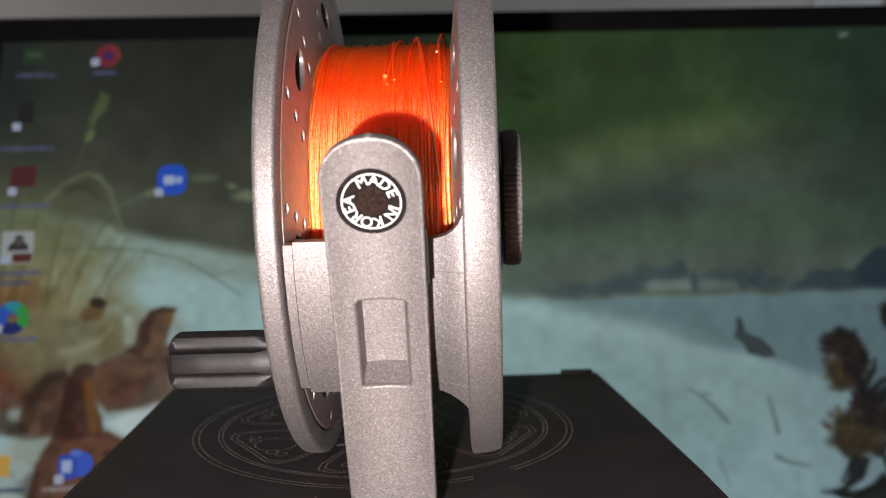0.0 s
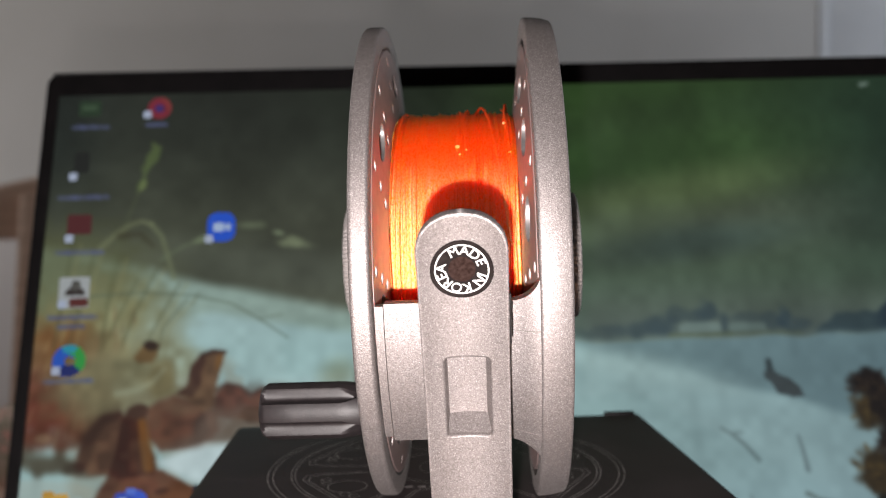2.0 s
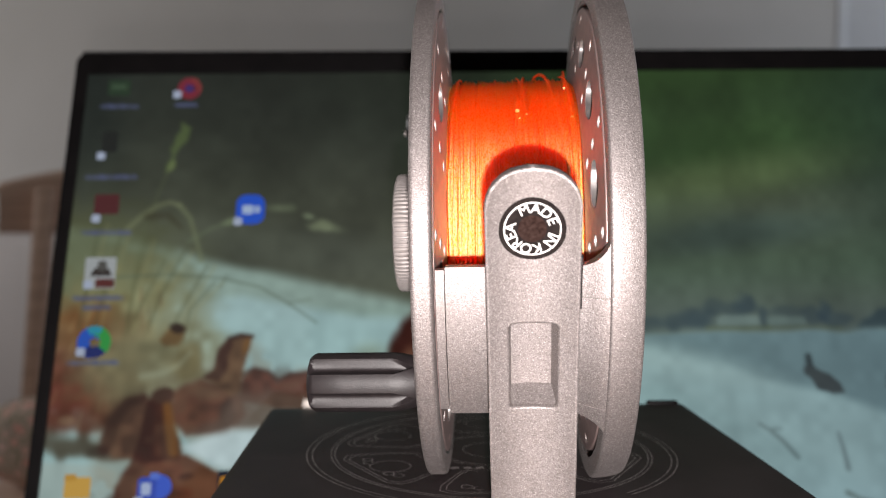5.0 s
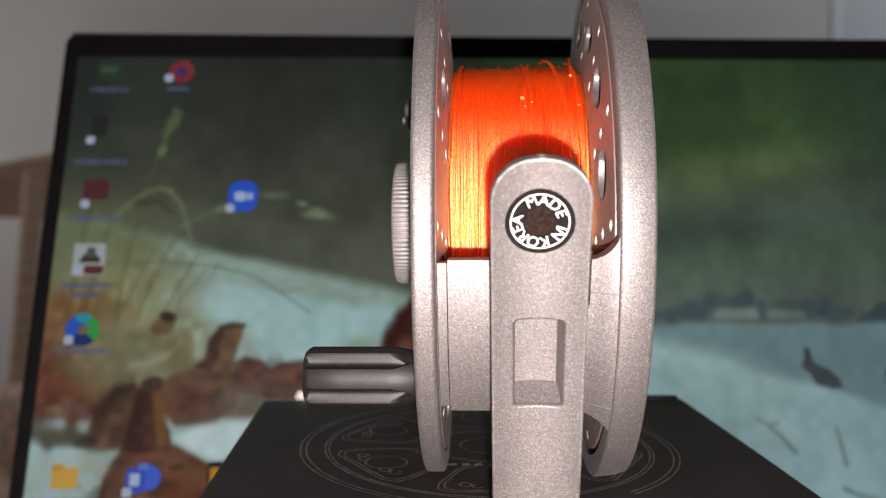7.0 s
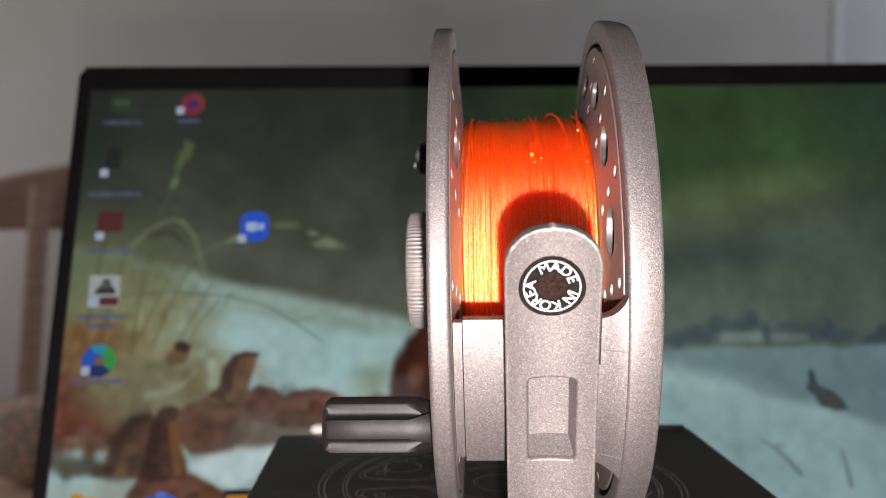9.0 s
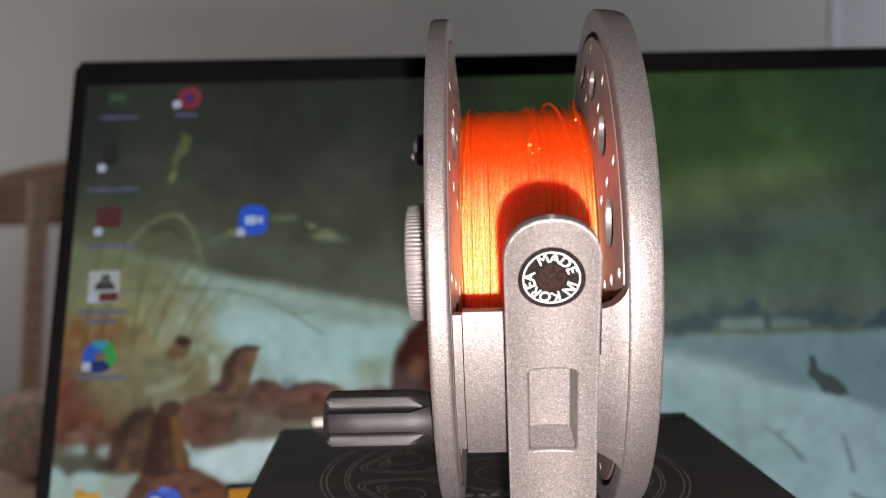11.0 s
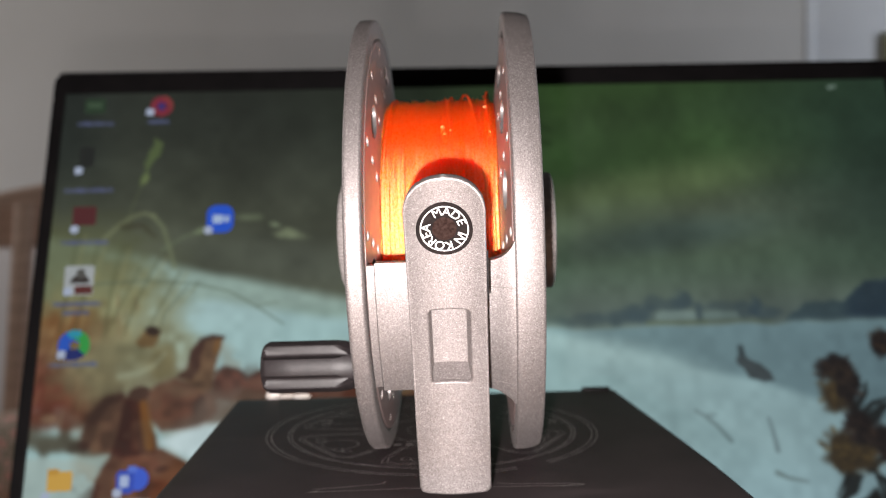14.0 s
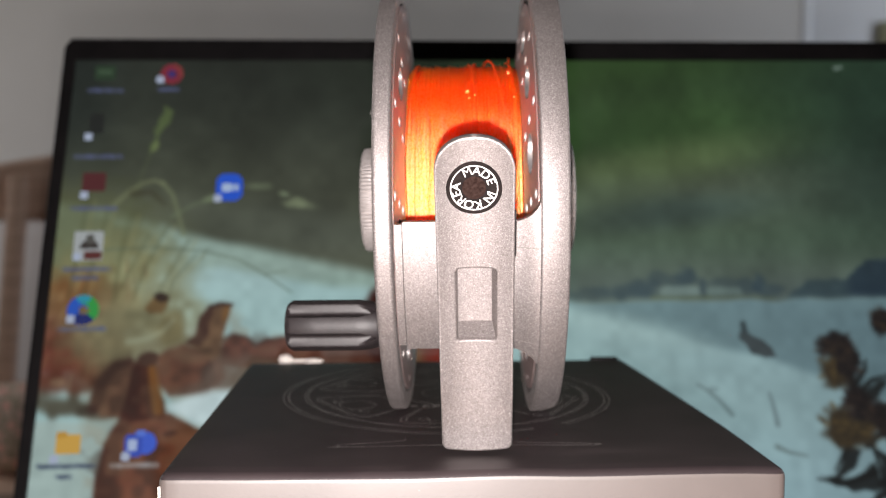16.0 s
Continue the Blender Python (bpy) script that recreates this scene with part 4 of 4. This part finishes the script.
def spool_face(x, thick, turns, trios, dish):
    """A drilled, dished spool wall: slots and slanting rows of three small holes, repeated round the axle."""
    loops = [arc(0, 0, 0.0434, 0, 360, 160)[:-1]]
    for i in range(turns):
        base = 360 / turns * i
        c, s = math.cos(radians(base + 56.4)), math.sin(radians(base + 56.4))
        slot = []
        for ex, ey in arc(0, 0, 0.0024, 0, 360, 24, 0.0040)[:-1]:
            slot.append(((0.0362 + ex) * c - ey * s, (0.0362 + ex) * s + ey * c))
        loops.append(slot)
        for first in trios:
            for r, a in ((0.0411, 0.0), (0.0364, -2.2), (0.0322, -4.8)):
                x0, y0 = r * math.cos(radians(base + first + a)), r * math.sin(radians(base + first + a))
                loops.append(arc(x0, y0, 0.00095, 0, 360, 12)[:-1])
    loops.append(arc(0, 0, 0.012, 0, 360, 40)[:-1])
    me = outline_plate(loops, thick, "spool_wall", SPOOL, 0.0002)
    me.materials.append(BARE)
    me.materials.append(MILLED)
    bm = bmesh.new()
    bm.from_mesh(me)
    for k in range(-17, 18):
        for way in ((1, 0, 0), (0, 1, 0)):
            bmesh.ops.bisect_plane(bm, geom=bm.verts[:] + bm.edges[:] + bm.faces[:], plane_co=tuple(0.0025 * k * w for w in way), plane_no=way)
    flat = [f.normal.z for f in bm.faces]
    for v in bm.verts:
        v.co.z += dish * min(1.0, (0.0434 - math.hypot(v.co.x, v.co.y)) / 0.0134)
    bm.to_mesh(me)
    bm.free()
    for p in me.polygons:
        if abs(flat[p.index]) < 0.5 and math.hypot(p.center.x, p.center.y) < 0.0428:
            r, a = math.hypot(p.center.x, p.center.y), math.degrees(math.atan2(p.center.y, p.center.x))
            off = (a - 56.4 + 180 / turns) % (360 / turns) - 180 / turns
            p.material_index = 2 if abs(radians(off)) * r < 0.0046 and abs(r - 0.0362) < 0.0030 and math.hypot(radians(off) * r / 0.0040, (r - 0.0362) / 0.0024) < 1.25 else 1
    ob = part("spool_wall", me, None, reel, "drilled grey spool wall, tinted with orange bounce, with bright holes")
    # plate x -> forward (-y), plate y -> up (z)
    ob.matrix_basis = Matrix(((0, 0, 1, x), (-1, 0, 0, 0), (0, 1, 0, 0), (0, 0, 0, 1)))


spool_face(-0.0142, 0.0022, 7, (43.7, 18.0), 0.0013)
spool_face(0.0148, 0.0022, 14, (43.7,), -0.0018)
part("arbor", lathe([(-0.0145, 0.0), (-0.0145, 0.021), (0.0145, 0.021), (0.0145, 0.0)], 64), SPOOL, reel)
part("axle", lathe([(-0.020, 0.0), (-0.020, 0.005), (0.0205, 0.005), (0.0205, 0.0)], 32), DIAL, reel)
part("spool_cover", lathe([(-0.0152, 0.0), (-0.0152, 0.024), (-0.0140, 0.026), (-0.0140, 0.0)], 96), SPOOL, reel)


def bridge(xs, r0, r1, flare):
    """One side of the curved bridge that carries the foot; flare: it widens into the frame rim."""
    bm = bmesh.new()
    rows, fil, xr = 16, 0.0052, XR0 + 0.0004
    cols = []
    for x in xs:
        d = min(max(0.0, x - (xr - fil)), fil) if flare else 0.0
        grow = fil - math.sqrt(max(0.0, fil * fil - d * d))
        s0, s1 = -0.0174 - grow, 0.0097 + grow
        outer = r1 + (0.0481 - r1) * float(step(xr - 0.006, xr, x)) if flare else r1
        col = []
        for r in (outer, r0):
            for k in range(rows + 1):
                a = (s0 + (s1 - s0) * k / rows) / 0.0465
                col.append(bm.verts.new((x, -r * math.cos(a), r * math.sin(a))))
        cols.append(col)
    m = rows + 1
    for a, b in zip(cols, cols[1:]):
        for k in range(rows):
            bm.faces.new((a[k], a[k + 1], b[k + 1], b[k]))
            bm.faces.new((a[m + k], b[m + k], b[m + k + 1], a[m + k + 1]))
        bm.faces.new((a[0], b[0], b[m], a[m]))
        bm.faces.new((a[rows], a[m + rows], b[m + rows], b[rows]))
    for c in (cols[0], cols[-1]):
        for k in range(rows):
            bm.faces.new((c[k], c[k + 1], c[m + k + 1], c[m + k]))
    return bm


XF = XR0 + 0.0004
plate = part("frame_bridge", bridge([-0.0113 + 0.0095 * i / 6 for i in range(7)], 0.0436, 0.0465, False), PAINT, reel)
part("frame_bridge", bridge([0.0052, 0.0070, 0.0085] + [XF - 0.0052 + 0.0052 * math.sin(math.pi / 2 * i / 10) for i in range(0, 11)] + [XF + 0.0002], 0.0436, 0.0465, True), PAINT, reel)


def bent_bar(x0, x1, s0, s1, r0, r1):
    bm = bmesh.new()
    cols = []
    for k in range(15):
        a = (s0 + (s1 - s0) * k / 14) / 0.0465
        cols.append([bm.verts.new((x, -r * math.cos(a), r * math.sin(a))) for x, r in ((x0, r0), (x0, r1), (x1, r1), (x1, r0))])
    for a, b in zip(cols, cols[1:]):
        for k in range(4):
            bm.faces.new((a[k], a[(k + 1) % 4], b[(k + 1) % 4], b[k]))
    bm.faces.new(cols[0])
    bm.faces.new(cols[-1])
    return bm


part("edge_strip", bent_bar(-0.01285, -0.01148, -0.0168, 0.0092, 0.0440, 0.0461), PAINT, plate)
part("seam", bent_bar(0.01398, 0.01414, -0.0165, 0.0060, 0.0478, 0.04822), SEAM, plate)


def cross_seam(s0, lift):
    """A casting line across the bridge, from the foot to the rim, that follows its flare."""
    bm = bmesh.new()
    rows = []
    for i in range(9):
        x = 0.0078 + 0.0061 * i / 8
        r = 0.0465 + 0.0016 * float(step(XF - 0.006, XF, x)) + lift
        rows.append([bm.verts.new((x, -q * math.cos(t / 0.0465), q * math.sin(t / 0.0465))) for q, t in ((r - 0.0004, s0), (r, s0), (r, s0 + 0.00016), (r - 0.0004, s0 + 0.00016))])
    for a, b in zip(rows, rows[1:]):
        for k in range(4):
            bm.faces.new((a[k], a[(k + 1) % 4], b[(k + 1) % 4], b[k]))
    bm.faces.new(rows[0])
    bm.faces.new(rows[-1])
    return bm


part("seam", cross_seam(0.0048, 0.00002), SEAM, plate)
part("seam", cross_seam(-0.0151, 0.00008), PAINT, plate, "raised casting line")


# foot: outline in x and v (along the foot), front face towards the viewer
FX, FF = 0.00190, 0.0535


def foot():
    top, bot, w0, w1 = 0.0274, -0.0333, 0.0069, 0.0066
    pts = []
    for i in range(25):
        t = math.pi * i / 24
        pts.append((w0 * math.copysign(abs(math.cos(t)) ** 0.84, math.cos(t)), top - 0.0060 + 0.0060 * math.sin(t) ** 0.95))
    pts += arc(-w1 + 0.0014, bot + 0.0014, 0.0014, 180, 262, 5)
    pts += [(x * 0.001, bot - 0.0004 * (1 - (x / 5) ** 2)) for x in (-4, -3, -2, -1, 0, 1, 2, 3, 4)]
    pts += arc(w1 - 0.0014, bot + 0.0014, 0.0014, 278, 360, 5)
    recess = rounded(-0.0034, -0.0108, 0.0036, 0.0030, 0.0006, 4)
    me = outline_plate([pts, recess], 0.0026, "foot", PAINT, 0.0004)
    f = part("foot", me, None, reel, "long rounded foot with a pressed recess")
    f.matrix_basis = Matrix(((1, 0, 0, FX), (0, 0, -1, -FF + 0.0013), (0, 1, 0, 0), (0, 0, 0, 1)))
    return f


FOOT = foot()


def hollow_stem():
    """The stem under the foot, with a pressed hollow that opens in the foot's face (z = 0.0013)."""
    bm = bmesh.new()
    rim = [(-0.0035, -0.0109), (0.0037, -0.0109), (0.0037, 0.0031), (-0.0035, 0.0031)]
    low = [(-0.0032, -0.0090), (0.0030, -0.0090), (0.0030, 0.0029), (-0.0032, 0.0029)]
    out = [(-0.0050, -0.0150), (0.0050, -0.0150), (0.0050, 0.0062), (-0.0050, 0.0062)]
    loops = [[bm.verts.new((x, y, z)) for x, y in pts] for pts, z in ((low, -0.0030), (rim, 0.0006), (out, 0.0006), (out, -0.0088))]
    for a, b in zip(loops, loops[1:]):
        for i in range(4):
            bm.faces.new((a[i], a[(i + 1) % 4], b[(i + 1) % 4], b[i]))
    bm.faces.new(loops[0])
    bm.faces.new(loops[-1])
    return bm


part("hollow_stem", hollow_stem(), PAINT, FOOT, smooth=20)
# added black strip in place of the shaded gap at the foot's right edge
part("shim", block((0.0003, 0.0085, 0.0008), (0.0070, 0.0098, -0.0003), 0.0001), BLACK, FOOT, "thin black strip standing in for the shaded gap beside the foot")

# badge on the foot
BR = 0.00480
badge = part("badge", outline_plate([arc(0, 0, BR, 0, 360, 64)[:-1]], 0.00016, "badge", BADGE, 0.00004), None, FOOT, "round black badge with white lettering")
badge.matrix_basis = pose(-0.0001, 0.0182, 0.0014)


def stamp(me, name, label=""):
    ob = part(name, me, None, FOOT, label)
    ob.matrix_basis = pose(-0.0001, 0.0182, 0.00153)
    return ob


stamp(outline_plate([arc(0, 0, BR * 0.855, 0, 360, 64)[:-1], arc(0, 0, BR * 0.815, 0, 360, 64)[:-1]], 0.00004, "badge_ring", INK), "badge_ring", "thin white printed ring")
stamp(outline_plate([arc(0, 0, BR * 0.43, 0, 360, 48)[:-1]], 0.00004, "badge_centre", plain("dark_brown_felt", (0.012, 0.006, 0.005), (0.034, 0.020, 0.017), 1800, 0.9, bump=0.8, spec=0.05)), "badge_centre")
for ch, a in zip("MADEINKOREA", (-22, 9, 39, 67, 107, 127, 167, 197, 226, 252, 277)):
    text = bpy.data.curves.new("letter", "FONT")
    text.body, text.size, text.align_x, text.align_y, text.extrude, text.offset = ch, 0.00215, "CENTER", "CENTER", 0.00002, 0.0 if ch == "M" else 0.000012
    me = from_curve(text, "letter", INK, 0)
    ob = part("letter", me, None, FOOT)
    ob.matrix_basis = pose(-0.0001, 0.0182, 0.00153) @ pose(0, 0, 0, 0, 0, -a) @ pose(0, BR * 0.635, 0)


def crown(ob, m, sag=-0.0018, w=0.0067):
    """Hollow the foot and all on it across its width, bend it along its length and curl its upper end forward."""
    bm = bmesh.new()
    bm.from_mesh(ob.data)
    bm.transform(m)
    for i in range(-7, 8):
        bmesh.ops.bisect_plane(bm, geom=bm.verts[:] + bm.edges[:] + bm.faces[:], plane_co=(i * 0.00085, 0, 0), plane_no=(1, 0, 0))
    for i in range(27):
        bmesh.ops.bisect_plane(bm, geom=bm.verts[:] + bm.edges[:] + bm.faces[:], plane_co=(0, -0.0315 + 0.0022 * i, 0), plane_no=(0, 1, 0))
    for v in bm.verts:
        v.co.z -= sag * (v.co.x / w) ** 2 * min(1.0, max(0.0, (v.co.y + 0.034) / 0.014)) - 0.0007 * max(0.0, (v.co.y - 0.016) / 0.0114) ** 2
        v.co.z += 1.6 * (v.co.y - 0.0274) * (v.co.y + 0.0333)
    bm.transform(m.inverted())
    bm.to_mesh(ob.data)
    bm.free()


crown(FOOT, Matrix())
for ob in FOOT.children:
    crown(ob, ob.matrix_basis.copy())


# knurled dials
def knurl(x0, x1, r, teeth, depth=0.00017):
    b = 0.0009
    pts = [(x0, 0.0), (x0, r - b), (x0 + b * 0.3, r - b * 0.3), (x0 + b, r), (x1 - b, r), (x1 - b * 0.3, r - b * 0.3), (x1, r - b), (x1, 0.0)]
    return lathe(pts, teeth * 4, False, lambda a, x, q: q - (depth if q > r - 0.0008 and int(a / (2 * math.pi) * teeth * 4 + 0.5) % 4 < 2 else 0))


part("spacer", lathe([(XR1 - 0.0006, 0.0), (XR1 - 0.0006, 0.0139), (0.0203, 0.0139), (0.0206, 0.0136), (0.0206, 0.0)], 64), BLACK, reel, "black plastic washer")
part("drag_knob", knurl(0.0206, 0.0243, 0.0131, 84), DIAL, reel, "knurled silver drag knob")
part("spool_dial", knurl(-0.0232, -0.0160, 0.0119, 84), DIAL, reel, "knurled silver spool dial")

# handle and counterweight on the spool rim side
HY, HZ = -0.0325, -0.0168


def flute(a, x):
    """How far a point of the grip lies inside one of its five flutes: 0 on the land, 1 on the floor."""
    off = abs((math.degrees(a) - 48 + 36) % 72 - 36)
    half = 18.0 * max(0.0, 1 - max(0.0, (x + 0.0220) / 0.0040) ** 1.6)
    return float(step(0.0, 1.0, np.float64(half - off))) * float(step(-0.0363, -0.0354, np.float64(x)))


def handle():
    """A round grip with five hollow flutes that run out to points at the spool."""
    prof = [(-0.0366, 0.0), (-0.0366, 0.0040), (-0.0364, 0.0047), (-0.0361, 0.0050), (-0.0357, 0.0053), (-0.0353, 0.0055), (-0.0300, 0.0055), (-0.0250, 0.0055)]
    prof += [(-0.0224 + 0.0002 * i, 0.0055 - 0.0008 * (i / 24) ** 2) for i in range(25)] + [(-0.0172, 0.0045), (-0.0160, 0.0)]

    def wave(a, x, r):
        off = abs((math.degrees(a) - 48 + 36) % 72 - 36)
        return r - (0.0001 + 0.0013 * max(0.0, 1 - (off / 18) ** 2)) * flute(a, x)

    return lathe([(x, q * 0.945) for x, q in prof], 360, False, wave)


grip = part("handle", handle(), GRIP, reel, "black fluted handle grip")
grip.matrix_basis = pose(0, HY, HZ)
part("counterweight", lathe([(-0.0234, 0.0), (-0.0234, 0.0028), (-0.0226, 0.0039), (-0.0208, 0.0042), (-0.0156, 0.0042), (-0.0156, 0.0)], 32), BLACK, reel, "black counterweight").matrix_basis = pose(0, -HY, -HZ - 0.0022)
part("rivet", lathe([(-0.0240, 0.0), (-0.0240, 0.0008), (-0.0230, 0.0009), (-0.0230, 0.0)], 16), DIAL, reel).matrix_basis = pose(0, -HY - 0.001, -HZ - 0.0032)

# ---- line on the spool ----
backing = thing("fishing_line", REEL @ pose(0.00005, 0, 0), "fluorescent orange braided line wound on the reel spool", "fishing line")
HALF, LR = 0.0118, 0.0300


def coil():
    """The wound body: one sheet of close ridges, each turn a little uneven in height and lean."""
    rnd = random.Random(4)
    turns, segs, verts, faces = 74, 200, [], []
    rise = [rnd.uniform(-1, 1) * 0.00026 - (0.0004 if rnd.random() < 0.14 else 0.0) for _ in range(turns)]
    steps = ((0.0, 0.0), (0.2, 0.75), (0.5, 1.0), (0.8, 0.75))
    for k in range(segs):
        a = 2 * math.pi * k / segs
        edge = []
        for i in range(turns + 1):
            sway = noise.noise((i * 0.45, 1.3 * math.cos(a), 1.3 * math.sin(a))) * 0.0006 if 0 < i < turns else 0.0
            edge.append(-HALF + 2 * HALF * i / turns + sway)
        row = [(-HALF, 0.004), (-HALF, LR - 0.0011)]
        for i in range(turns):
            wob = 0.00018 * noise.noise((i * 0.7, 2.0 * math.cos(a), 2.0 * math.sin(a)))
            for t, h in steps:
                x = edge[i] + (edge[i + 1] - edge[i]) * t
                row.append((x, LR + (rise[i] + wob) * h - 0.00028 * (1 - h) - 0.0009 * abs(x / HALF) ** 14))
        row += [(HALF, LR - 0.0011), (HALF, 0.004)]
        verts += [(x, q * math.cos(a), q * math.sin(a)) for x, q in row]
    m = len(row)
    for k in range(segs):
        b = (k + 1) % segs
        for i in range(m):
            j = (i + 1) % m
            faces.append((k * m + i, b * m + i, b * m + j, k * m + j))
    me = bpy.data.meshes.new("wound_body")
    me.from_pydata(verts, [], faces)
    me.materials.append(BRAID)
    me.polygons.foreach_set("use_smooth", [True] * len(me.polygons))
    me.update()
    return me


part("wound_body", coil(), None, backing)


def loose(x0, x1, a0, a1, lift=0.0006, hump=0.0, r=0.00024):
    """A strand that lies across the other turns, from angle a0 to a1 (0 forward, 90 up)."""
    pts = []
    for i in range(41):
        t = i / 40
        a = radians(a0 + (a1 - a0) * t)
        rr = LR + lift + hump * math.sin(math.pi * t) ** 2
        pts.append((x0 + (x1 - x0) * t, -rr * math.cos(a), rr * math.sin(a)))
    return tube(pts, r, 6)


for args in ((0.0046, 0.0100, 112, 24, 0.0008, 0.0008, 0.0003), (0.0028, 0.0047, 130, 111, 0.0006, 0.0004, 0.0003), (0.0096, 0.0110, 78, 130, 0.0005, 0.0010), (0.0104, 0.0094, 60, 100, 0.0004, 0.0008), (0.0010, 0.0024, 100, 62, 0.0003, 0.0001), (0.0030, 0.0012, 118, 60, 0.0003, 0.0002), (-0.0098, -0.0112, 110, 40, 0.0002, 0.0001)):
    part("loose_strand", loose(*args), STRAND, backing)
part("knot", tube([(0.0007, -LR * 0.30, LR * 0.965), (0.0009, -LR * 0.35, LR * 0.952), (0.0007, -LR * 0.40, LR * 0.935), (0.0008, -LR * 0.45, LR * 0.91)], 0.0004, 8), STRAND, backing)
